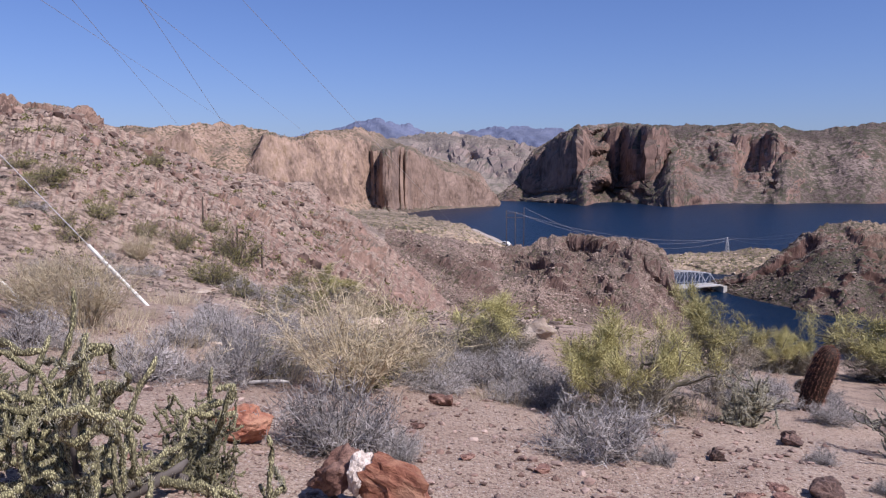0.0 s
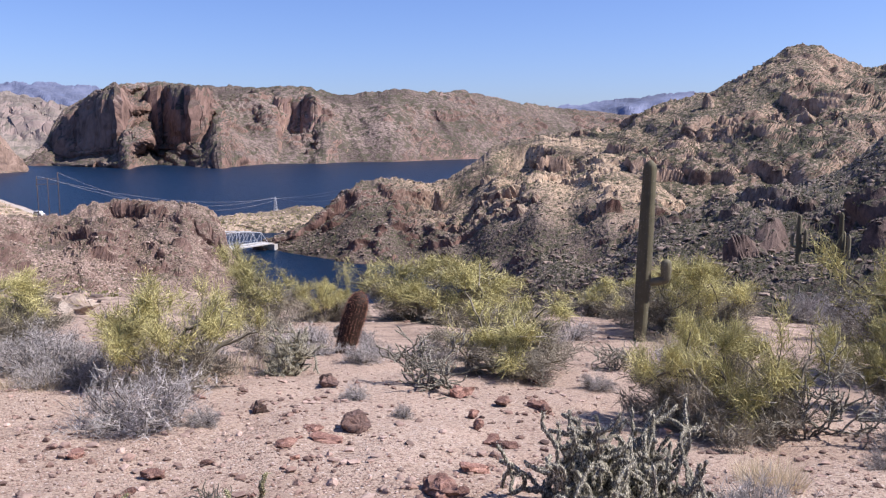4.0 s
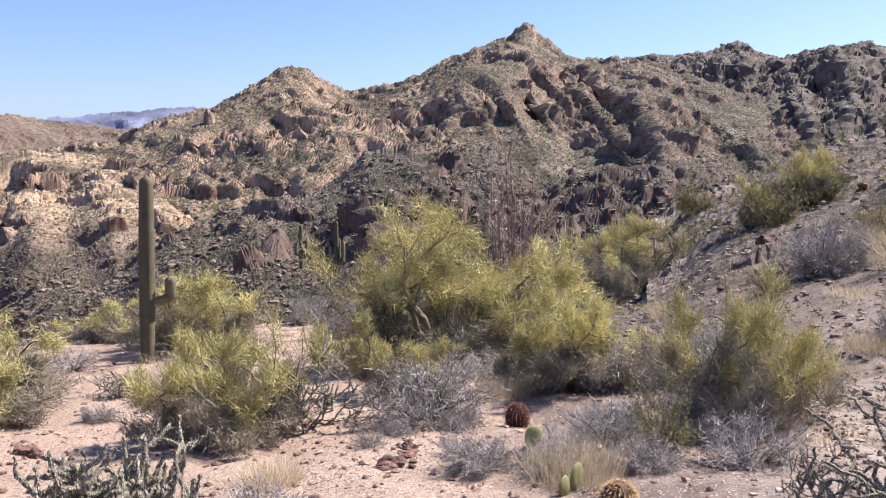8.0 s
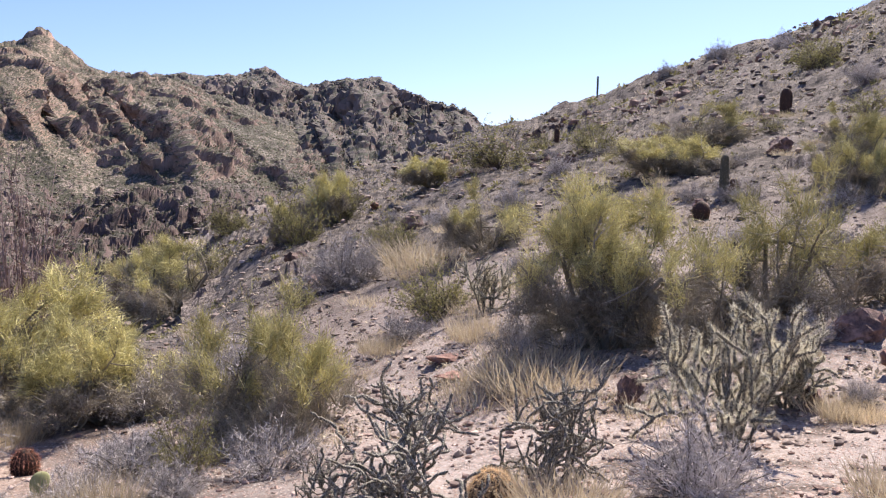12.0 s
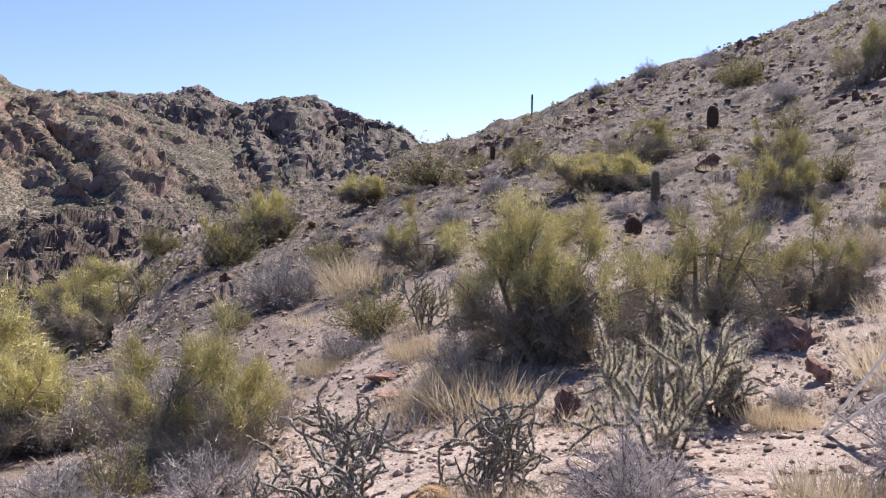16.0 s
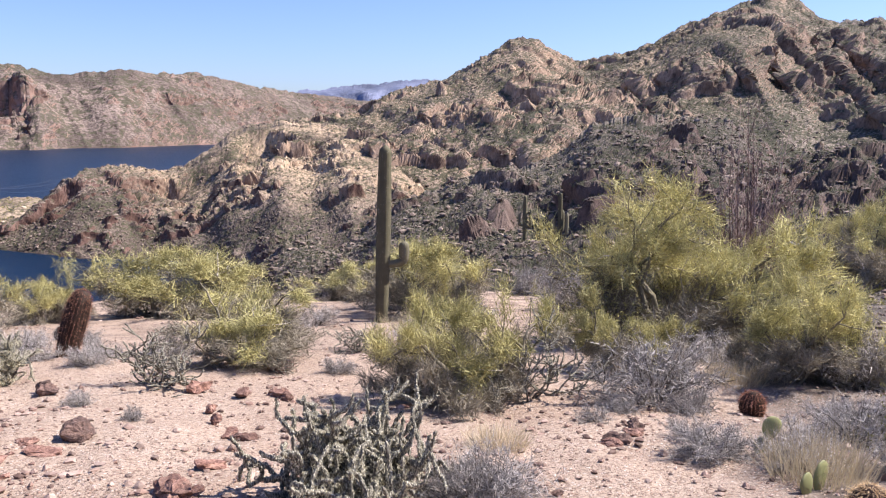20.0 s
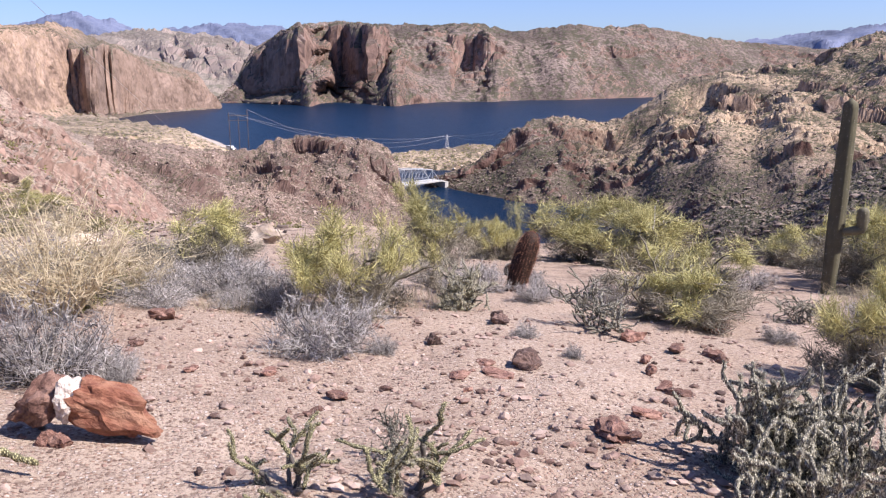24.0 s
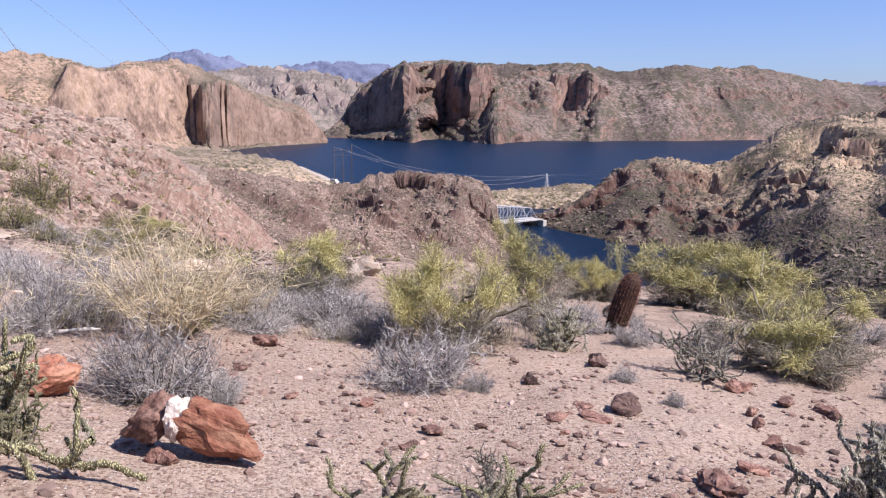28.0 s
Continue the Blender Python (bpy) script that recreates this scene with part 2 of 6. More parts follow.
# ------------------------------------------------------------ land
def grid_mesh(name, X, Y, Z, material, wrap=False, flip=False, faceted=None):
    nu, nv = X.shape
    me = bpy.data.meshes.new(name)
    co = np.stack([X, Y, Z], -1).reshape(-1, 3).astype(np.float32)
    idx = np.arange(nu * nv).reshape(nu, nv)
    a, b, c, d = idx[:-1, :-1], idx[1:, :-1], idx[1:, 1:], idx[:-1, 1:]
    if wrap:
        a, d = np.vstack([a, idx[-1:, :-1]]), np.vstack([d, idx[-1:, 1:]])
        b, c = np.vstack([b, idx[:1, :-1]]), np.vstack([c, idx[:1, 1:]])
    q = np.stack([a, b, c, d] if flip else [a, d, c, b], -1).reshape(-1, 4)
    me.vertices.add(len(co))
    me.vertices.foreach_set("co", co.ravel())
    me.loops.add(q.size)
    me.loops.foreach_set("vertex_index", q.ravel().astype(np.int32))
    me.polygons.add(len(q))
    me.polygons.foreach_set("loop_start", np.arange(0, q.size, 4, dtype=np.int32))
    me.polygons.foreach_set("use_smooth", np.hypot(co[q[:, 0], 0], co[q[:, 0], 1]) < (faceted or 1e9))
    me.update(calc_edges=True)
    me.materials.append(material)
    return new(name, me)


WATER_Z = -44.4

# plan of the near ground by heading: shelf edge, foot (distance, sight angle), crest (distance, sight angle)
NEAR_LEFT = [
    (-180, 14, 22, 2, 60, 9), (-100, 14, 22, 1, 80, 9), (-60, 14, 22, -2, 90, 7), (-35, 14, 27, -4, 95, 5.2), (-28, 14, 30, -4.4, 95, 4.1), (-26, 15, 30, -4.6, 95, 4.9),
    (-23.7, 15, 30, -5, 98, 4.8), (-22.8, 15, 30, -5.2, 98, 3.7), (-20.7, 16, 32, -5.6, 105, 2.5), (-18.3, 16, 32, -6.2, 112, 1.8), (-15.5, 17, 34, -6.9, 125, 0.6),
    (-13.3, 18, 36, -7.3, 130, 0.2), (-11, 18, 38, -7.8, 140, -0.4), (-9.1, 19, 42, -8.4, 150, -1.2), (-8.2, 19, 45, -8.6, 152, -1.9), (-6, 20, 60, -9.2, 152, -3.5),
]
NEAR_MID = [
    (-3, 21, 90, -9.8, 150, -6.0), (0, 22, 120, -10.6, 160, -8.8), (4, 24, 160, -10.8, 200, -10.8), (9, 25, 185, -10.8, 220, -11),
    (16.9, 25, 215, -11.5, 250, -12), (18.5, 25, 222, -12.5, 250, -13), (35, 28, 150, -14, 250, -13), (60, 30, 110, -14, 250, -13), (74, 28, 70, -13, 120, -13),
]
NEAR_RIGHT = [
    (78, 22, 32, -8.5, 42, -6), (80.6, 18, 30, -7.5, 50, -3.7), (84.5, 14, 26, -7.5, 60, -2.1), (88, 12, 24, -7.5, 70, -0.6), (92, 10, 22, -7, 78, 0.4),
    (95, 9, 20, -6.5, 86, 1.5), (97.9, 8, 18, -6.3, 95, 2.85), (100.6, 8, 18, -6, 100, 3.6), (103.7, 8, 18, -5.5, 108, 4.6), (107.2, 8, 18, -5, 112, 5.6),
    (110.3, 8, 18, -4.5, 115, 6.9), (115.2, 8, 18, -4, 115, 8.4), (120.3, 8, 18, -3.2, 112, 10.0), (126, 8, 18, -2, 110, 12.1), (132, 8, 18, -1, 108, 14.4), (150, 10, 20, 1, 80, 14),
    (180, 14, 22, 2, 60, 9),
]
NEAR = np.array(NEAR_LEFT + NEAR_MID + NEAR_RIGHT, float)
FINE = np.arange(-180, 180.01, 0.1)


def eased(column, width):
    """One column of the plan along the heading, smoothed over some degrees."""
    k = np.exp(-0.5 * (np.arange(-4 * width, 4 * width + 0.05, 0.1) / width) ** 2)
    line = np.interp(FINE, NEAR[:, 0], NEAR[:, column])
    n = len(k) // 2
    return np.convolve(np.concatenate([line[-n:], line, line[:n]]), k / k.sum(), "same")[n:-n]


PLAN = [eased(1, 3.0), eased(2, 3.5), eased(3, 3.0), eased(4, 2.0), eased(5, 0.25)]


def base_height(az, r):
    """Ground without small relief, for arrays of heading (degrees, -180 to 180) and distance."""
    rs, rf, ef, rc, ec = (np.interp(az, FINE, line) for line in PLAN)
    tilt = -0.155 * np.cos(np.radians(az - 50))
    zs, zf, zc = tilt * rs, rise(rf, ef), rise(rc, ec)
    near = tilt * r
    q1 = np.clip((r - rs) / (rf - rs), 0, 1)
    q2 = np.clip((r - rf) / (rc - rf), 0, 1)
    q3 = smooth(r, rc, rc * 1.5 + 30)
    z = np.where(r < rs, near, zs + (zf - zs) * q1)
    z = np.where(r > rf, zf + (zc - zf) * q2, z)
    back = np.minimum(zc, -58.0)
    z = np.where(r > rc, zc + (back - zc) * q3, z)
    return z


def ground_height(x, y):
    x, y = np.asarray(x, float), np.asarray(y, float)
    az, r = np.degrees(np.arctan2(x, y)), np.hypot(x, y)
    z = base_height(az, r)
    # ease the kinks of the plan
    soft = (base_height(az, r * 0.9) + base_height(az, r * 1.1) + base_height(az - 1.5, r) + base_height(az + 1.5, r)) / 4
    k = 1 - smooth(r, 60, 120)
    z = z * (1 - 0.7 * k) + soft * 0.7 * k
    far = smooth(r, 12, 45)
    z = z + 0.10 * fbm(x / 3.1, y / 3.1, 0.3, 3) * (1 - far) + 0.035 * fbm(x / 0.55, y / 0.55, 4.1, 3) * (1 - far)
    amp = far * np.clip(r / 75.0, 0.25, 2.0)
    fine = 1 - smooth(r, 35, 90)
    crag = ridged(x / 13.0, y / 13.0, 2.2, 2) - 0.45 + fine * (0.3 * ridged(x / 3.1, y / 3.1, 9.0, 3) - 0.2)
    led = fbm(x / 24.0, y / 24.0, 7.7, 3)
    step = np.clip(3.5 * vnoise(x / 9.0, y / 9.0, z / 2.4 + 5), -1, 1)
    knobs = smooth(fbm(x / 6.0, y / 6.0, 1.1, 3), 0.05, 0.42) + 0.5 * fine * smooth(fbm(x / 2.2, y / 2.2, 6.1, 3), 0.1, 0.28)
    z = z + 0.6 * amp * knobs * smooth(fbm(x / 34.0, y / 34.0, 8.4, 3), -0.35, 0.2) * np.where(z < WATER_Z + 3, 0.2, 1.0)
    z = z + amp * (0.42 * crag + 0.7 * led + 0.12 * step + fine * 0.3 * fbm(x / 1.7, y / 1.7, 3.0, 3)) * np.where(z < WATER_Z + 3, 0.3, 1.0)
    return z


def g(x, y):
    return float(ground_height(np.array([x]), np.array([y]))[0])


AZ = np.concatenate([np.arange(-180, -36, 3.0), np.arange(-36, -2, 0.18), np.arange(-2, 80, 0.36), np.arange(80, 140, 0.26), np.arange(140, 180, 3.0)])
RR = np.concatenate([[0.003], np.geomspace(0.5, 330, 260), np.geomspace(345, 4900, 24)])
A2, R2 = np.meshgrid(AZ, RR, indexing="ij")
X, Y = polar(A2, R2)
Z = ground_height(X, Y)
Z = Z + np.random.default_rng(3).normal(size=Z.shape) * 0.07 * smooth(R2, 16, 60)
ground = tagged(grid_mesh("ground", X, Y, Z, M_ground, wrap=True, faceted=22.0), "pinkish gravelly desert soil with rocky hillsides", "ground", kind="structure")

wx, wy = np.meshgrid(np.linspace(-4600, 4600, 24), np.linspace(150, 4800, 24), indexing="ij")
water = tagged(grid_mesh("water", wx, wy, np.full_like(wx, WATER_Z), M_water, flip=True), "deep blue rippled lake water", "water", kind="structure")


HILLS = {}


def hill(name, crest, foot, material, label, step=0.1, rows=150, shape=1.0, cliff=(0.5, 0.0, 0.09), crag=1.0, size=20.0, push=(), seed=0.0, back=0.6, top=0.0, gully=4.0, spurs=0.10, bare=0.0, tall=1.9, sunk=None):
    """Land that rises from a foot line to a crest line, both by heading: crest as sight angle and distance, foot as distance and height.
    cliff: where on the slope a steep band lies, how much of the height it takes, its half width; push: (heading, width left, width right, metres, how far up) of buttresses;
    bare: how far rock outcrops spread over the slope, also as (heading, value) rows; tall: how upright the blocks stand; sunk: for outcrops alone, how deep the rest lies below the soil."""
    crest, foot = np.array(crest, float), np.array(foot, float)
    az = np.arange(crest[0, 0], crest[-1, 0] + step / 2, step)
    rc = np.interp(az, crest[:, 0], crest[:, 2])
    zc = rise(rc, np.interp(az, crest[:, 0], crest[:, 1]))
    rf, zf = np.interp(az, foot[:, 0], foot[:, 1]), np.interp(az, foot[:, 0], foot[:, 2])
    nb = rows // 8
    v = np.concatenate([np.linspace(0, 1, rows), 1 + np.linspace(0, 1, nb + 1)[1:]])
    A, V = np.meshgrid(az, v, indexing="ij")
    RC, ZC, RF, ZF = (q[:, None] for q in (rc, zc, rf, zf))
    up = np.clip(V, 0, 1)
    c0, ch, half, *floor = cliff
    wide = (az[-1] - az[0]) / 9
    wob = 0.17 * fbm(A / wide, up * 0.6, seed + 3, 3, 0.4)
    taken = ch * np.clip((floor or [0.45])[0] + 1.5 * fbm(A / wide * 1.3, up * 0.8, seed + 9, 2), 0, 1.5)
    half = half * (1.6 + 1.6 * np.clip(fbm(A / wide * 1.5, 0 * A, seed + 21, 2), -0.8, 1.2))
    for a0, wl, wr, metres, _ in push:
        face = smooth(A, a0 - wl * 1.15, a0 - wl * 0.9) * (1 - smooth(A, a0 - 0.1 * wl, a0 + 0.25 * wr))
        taken, half, wob = (q + (s - q) * face * min(1.0, metres / 100) for q, s in ((taken, 0.6), (half, 0.06), (wob, -0.1 + 0 * A)))
    lo, hi = c0 - half + wob, c0 + half + wob
    s0, s1 = smooth(0 * up, lo, hi), smooth(0 * up + 1, lo, hi)
    prof = (1 - taken) * up ** shape + taken * (smooth(up, lo, hi) - s0) / np.maximum(s1 - s0, 0.2)
    n = int(2.5 / step)
    kernel = np.hanning(2 * n + 3)[1:-1]
    broad = [np.convolve(np.pad(q, n, "edge"), kernel / kernel.sum(), "valid")[:, None] for q in (rc, zc)]
    near_top = smooth(up, 0.72, 1.0)
    RC, ZC = broad[0] + (RC - broad[0]) * near_top, broad[1] + (ZC - broad[1]) * near_top
    R = RF + (RC - RF) * up
    Z = ZF + (ZC - ZF) * prof
    behind = np.clip(V - 1, 0, 1)
    R = R + behind * (RC - RF + 30) * back * 1.6
    Z = Z - behind ** 1.3 * (ZC - ZF) * back * 1.5
    mid = np.sin(np.pi * up) ** 0.7
    for a0, wl, wr, metres, head in push:
        a1 = a0 + 0.3 * wl * fbm(0 * A + a0, up * 3.0, seed + a0, 3) + 0.12 * wl * vnoise(A * 5 / wl, up * 12, seed)
        k = np.where(A < a1, np.clip(1 - (a1 - A) / wl, 0, 1), 1 - smooth(A - a1, 0, wr))
        brow = head * (0.72 + 0.28 * k) + 0.10 * fbm(A / (0.35 * wl), 0 * A, seed + 2 * a0, 3)
        R = R - metres * k * (1 - smooth(up, brow - 0.12, brow + 0.05)) * (0.95 + 0.05 * ridged(A / (0.2 * wl), up * 1.1, seed + a0, 4))
    R = R - spurs * (RC - RF) * (fbm(A / gully + 3 * seed, up * 1.3 + 0.15 * A / gully, seed, 4) + 0.9 * ridged(A / (1.3 * gully) + 0.9 * up + seed, up * 0.7, seed + 4, 3)) * mid
    X, Y = polar(A, R)
    fade = 0.2 + 0.8 * mid
    P = np.stack([X, Y, Z], -1)
    nrm = np.cross(np.gradient(P, axis=0), np.gradient(P, axis=1))
    nrm = nrm / (np.linalg.norm(nrm, axis=-1, keepdims=True) + 1e-9)
    wx, wy = (size * 0.5 * fbm(X / size, Y / size, Z / size + q, 3) for q in (seed, seed + 7))
    bare = np.interp(A, *zip(*bare)) if isinstance(bare, tuple) else bare
    # outcrops: jointed blocks that stand out of the slope with steep sides
    mask = fbm(X / (size * 3.4), Y / (size * 3.4), seed + 2, 3) + 0.3 * fbm(X / (size * 0.8), Y / (size * 0.8), Z / (size * 0.8) + seed, 2)
    mask = np.maximum(smooth(mask, -0.02 - bare, 0.14 - bare), 1 - smooth(nrm[..., 2], 0.45, 0.75))
    rock = 0.3 * size if sunk is None else 0.0
    for k, w in enumerate((size, size * 0.42, size * 0.18)):
        rock = rock + w * 0.62 * (np.abs(vnoise((X + wx) / w, (Y + wy) / w, Z / (w * tall) + seed + 3.1 * k)) - 0.3)
    soft = ridged((X + wx) / (size * 1.6), (Y + wy) / (size * 1.6), seed, 4) - 0.3
    grain = np.random.default_rng(int(seed * 10)).normal(size=A.shape) * size * 0.007
    out = fade * crag * (rock * mask + (1 - mask) * size * 0.09 * soft + size * 0.03 * fbm(X / (size * 0.12), Y / (size * 0.12), Z / (size * 0.12), 2) + grain)
    P = P + nrm * out[..., None]
    R, Z = np.hypot(P[..., 0], P[..., 1]), P[..., 2] - (sunk or 0.0) * (1 - mask)
    A = np.degrees(np.arctan2(P[..., 0], P[..., 1]))
    Z = Z + top * fbm(A / 1.1, 0 * A, seed, 5, 0.65) * smooth(up, 0.8, 1)
    lid = EYE_Z + R * ((zc - EYE_Z) / rc)[:, None]
    if sunk is None:
        Z = np.minimum(Z, lid + 0.0026 * R * fbm(A / 0.4, 0 * A, seed, 3, 0.6) - 0.06 * (lid - ZF) * (1 - up))
    X, Y = polar(A, R)
    HILLS[label] = (X[:, :rows], Y[:, :rows], Z[:, :rows])
    return tagged(grid_mesh(name, X, Y, Z, material, faceted=1.0), label, "hill", kind="structure")


W = WATER_Z
# plateau across the lake
hill("plateau_hill", [(3.6, -1.6, 1560), (4.8, -0.65, 1580), (6.3, 1.8, 1700), (8.8, 3.3, 1760), (10.2, 3.45, 1800), (12.5, 3.5, 1850), (14.8, 3.4, 1850), (18.6, 3.3, 1850), (21.2, 3.36, 1850),
      (23.5, 2.9, 1850), (24.9, 2.9, 1850), (26.7, 3.2, 1850), (28.2, 3.3, 1850), (29.4, 2.95, 1880), (30, 3.1, 1900), (32, 3.1, 1950), (33.9, 2.7, 2000), (36.4, 2.2, 2100), (39.8, 1.8, 2300), (42.8, 1.5, 2500), (50, 1.2, 2700)],
     [(3.6, 1480, W - 4), (6, 1470, W - 4), (10, 1460, W - 4), (18, 1400, W - 4), (21, 1480, W - 4), (27, 1500, W - 4), (33, 1700, W - 4), (40, 1900, W - 4), (50, 2200, W - 4)],
     M_plateau, "brown layered cliffs and plateau across the lake", 0.085, 140, 0.8, (0.62, 0.2, 0.035, 0.35), 0.6, 30, ((9.6, 4.0, 1.6, 200, 0.82), (14.8, 3.4, 3.4, 180, 0.68), (22.0, 2.6, 2.4, 70, 0.66)), 1.3, 0.5, 4, 2.2, 0.035, -0.12)
# cliffs left of the lake
hill("cliff_hill", [(-30, 3.0, 900), (-21.7, 3.05, 900), (-18, 3.3, 900), (-15, 3.55, 920), (-13.6, 3.4, 930), (-11, 2.7, 950), (-9.9, 2.72, 1000), (-8.2, 3.1, 1050), (-6.1, 3.25, 1100), (-5.1, 3.1, 1120),
      (-3.3, 2.4, 1150), (-1.3, 1.5, 1180), (1.2, 0.75, 1220), (2.5, 0.25, 1250), (3.2, -0.7, 1260), (3.9, -1.8, 1270)],
     [(-30, 760, W - 4), (-12, 800, W - 4), (-6.7, 880, W - 4), (-1, 1080, W - 4), (4, 1230, W - 4)],
     M_wall, "pink and ochre cliff wall beside the lake", 0.06, 120, 0.8, (0.35, 0.55, 0.05, 0.8), 0.32, 17, ((-3.7, 1.2, 3.6, 70, 0.44),), 5.1, 0.5, 3, 4.0, 0.05, 0.0, 4.0)
# far ridges
hill("mid_mountain", [(-9, 2.2, 2500), (-5.1, 2.5, 2600), (-2.6, 2.62, 2650), (-1.2, 2.9, 2700), (1, 2.85, 2700), (3.3, 2.7, 2700), (4.8, 2.35, 2600), (6.3, 1.9, 2600), (9, 1.4, 2500)],
     [(-9, 1700, W), (9, 1800, W)], M_mid, "dusty brown ridge behind the lake", 0.09, 70, 0.9, (0.6, 0.25, 0.07), 0.6, 110, (), 2.2, 0.5, 6)
# farthest mountains: their blue is aerial haze painted into the material
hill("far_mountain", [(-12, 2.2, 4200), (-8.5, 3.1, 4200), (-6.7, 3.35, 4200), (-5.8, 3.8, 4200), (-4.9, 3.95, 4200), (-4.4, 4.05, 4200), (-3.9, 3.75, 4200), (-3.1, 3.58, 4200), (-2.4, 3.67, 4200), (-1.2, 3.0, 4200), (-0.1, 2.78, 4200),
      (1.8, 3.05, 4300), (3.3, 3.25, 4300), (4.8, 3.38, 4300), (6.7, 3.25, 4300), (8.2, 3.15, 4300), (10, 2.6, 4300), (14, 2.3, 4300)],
     [(-12, 3300, W), (14, 3300, W)], M_far, "jagged mountain on the horizon with blue haze in its colour", 0.09, 50, 0.9, (0.6, 0.2, 0.08), 0.2, 240, (), 8.2, 0.3, 10)
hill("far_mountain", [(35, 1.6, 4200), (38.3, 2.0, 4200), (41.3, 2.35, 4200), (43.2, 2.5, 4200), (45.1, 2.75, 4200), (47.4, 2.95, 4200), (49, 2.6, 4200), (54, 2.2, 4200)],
     [(35, 3300, W), (54, 3300, W)], M_far, "mountain ridge on the horizon with blue haze in its colour", 0.09, 40, 0.9, (0.6, 0.2, 0.08), 0.2, 240, (), 9.4, 0.3, 6)
# near slope that ends in the dark mesa above the inlet
hill("mesa_hill", [(-12, -8, 150), (-10.2, -4.5, 155), (-9.2, -2.8, 160), (-8.4, -2.3, 170), (-6, -3.5, 200), (-3, -3.95, 230), (0, -4.35, 250), (4, -4.95, 270), (6.0, -4.75, 280), (7.0, -4.25, 285),
      (9, -4.05, 290), (11, -4.12, 290), (13.7, -4.35, 290), (14.9, -4.85, 285), (15.3, -5.7, 280), (15.8, -7.4, 270), (16.8, -9.0, 256), (17.6, -10.6, 248)],
     [(-12, 75, -12), (-9, 80, -12), (-3, 105, -19), (0, 130, -25), (4, 160, -31), (9, 185, -36), (14, 200, -40), (17.6, 228, W - 1)],
     M_mesa, "rust-brown stony slope rising to a dark mesa", 0.08, 140, 0.85, (0.88, 0.24, 0.02, 0.7), 1.0, 6, (), 14.2, 0.35, 0.5, 3.0, 0.06, 0.05, 3.0)
# bench with the road beyond the near slope
hill("bench_hill", [(-12, -2.2, 420), (-7.1, -2.3, 420), (-3.5, -2.5, 420), (-1.3, -2.9, 410), (1.7, -3.5, 400), (3.2, -4.3, 390), (4.7, -5.0, 380), (8, -5.8, 380)],
     [(-12, 190, -22), (0, 270, -26), (8, 300, -34)], M_bench, "sandy bench with scrub by the lake", 0.1, 60, 0.75, (0.5, 0.0, 0.1), 0.3, 9, (), 3.3)
hill("spit_hill", [(12, -5.7, 440), (13.5, -5.5, 445), (15, -5.35, 450), (16.5, -5.2, 450), (18, -5.1, 450), (19.5, -4.95, 450), (20.6, -4.65, 450), (21.6, -4.75, 450), (25, -5.0, 450)],
     [(12, 408, W - 1), (25, 398, W - 1)], M_bench, "low pale spit of land behind the bridge", 0.1, 40, 0.6, (0.5, 0.0, 0.1), 0.4, 6, (), 12.3, 0.6, 0.5)
# peninsula with the dark knob
hill("peninsula_hill", [(17.4, -7.5, 350), (17.9, -7.2, 350), (18.6, -6.95, 350), (20, -6.4, 354), (21.9, -5.5, 360), (23.4, -3.95, 366), (25.1, -3.0, 372), (27.3, -2.75, 380), (29.3, -3.2, 388), (31.1, -2.9, 395), (32.4, -2.05, 400),
      (33.8, -0.85, 410), (35.1, -0.25, 420), (37.5, 0.05, 430), (42, -0.2, 430), (47, -1.2, 420), (54, -3, 400), (60, -6, 380)],
     [(17.4, 346, W - 1), (17.9, 342, W - 1), (18.9, 336, W - 2), (20.5, 322, W - 2), (24.4, 298, W - 2), (30, 280, W - 2), (33, 240, W - 2), (40, 170, -40), (60, 150, -36)],
     M_pen, "tan and rust crags of the rocky peninsula", 0.08, 150, 0.85, (0.86, 0.3, 0.02, 0.6), 0.8, 8, (), 4.4, 0.5, 1.0, 6.0, 0.03, -0.1)
hill("peak_hill", [(37, 0.0, 470), (42.8, 0.75, 480), (43.6, 1.45, 485), (45.2, 2.15, 490), (48.6, 2.95, 500), (51, 4.3, 510), (52.8, 5.4, 520), (53.4, 5.7, 520), (54.6, 5.6, 520), (55.4, 5.1, 525), (57.2, 4.1, 535), (60.3, 4.55, 550), (62.5, 5.25, 560),
      (64.2, 6.25, 570), (67, 7.3, 580), (68.8, 7.9, 590), (69.1, 8.4, 590), (69.5, 8.6, 590), (70.0, 8.5, 590), (70.2, 8.1, 590), (71, 7.55, 590), (72.2, 6.5, 590), (74.1, 5.9, 600), (75.2, 6.2, 600), (78.5, 5.8, 600), (83, 4, 560), (90, 1, 500)],
     [(37, 250, -38), (44, 290, -30), (60, 300, -22), (75, 300, -18), (90, 300, -16)],
     M_right, "craggy brown mountainside with two peaks", 0.095, 190, 0.9, (0.8, 0.06, 0.06), 0.8, 15, (), 6.6, 0.5, 2.0, 7.0, 0.10, ((37, -0.04), (68, -0.04), (75, 0.16), (90, 0.25)), 2.4)
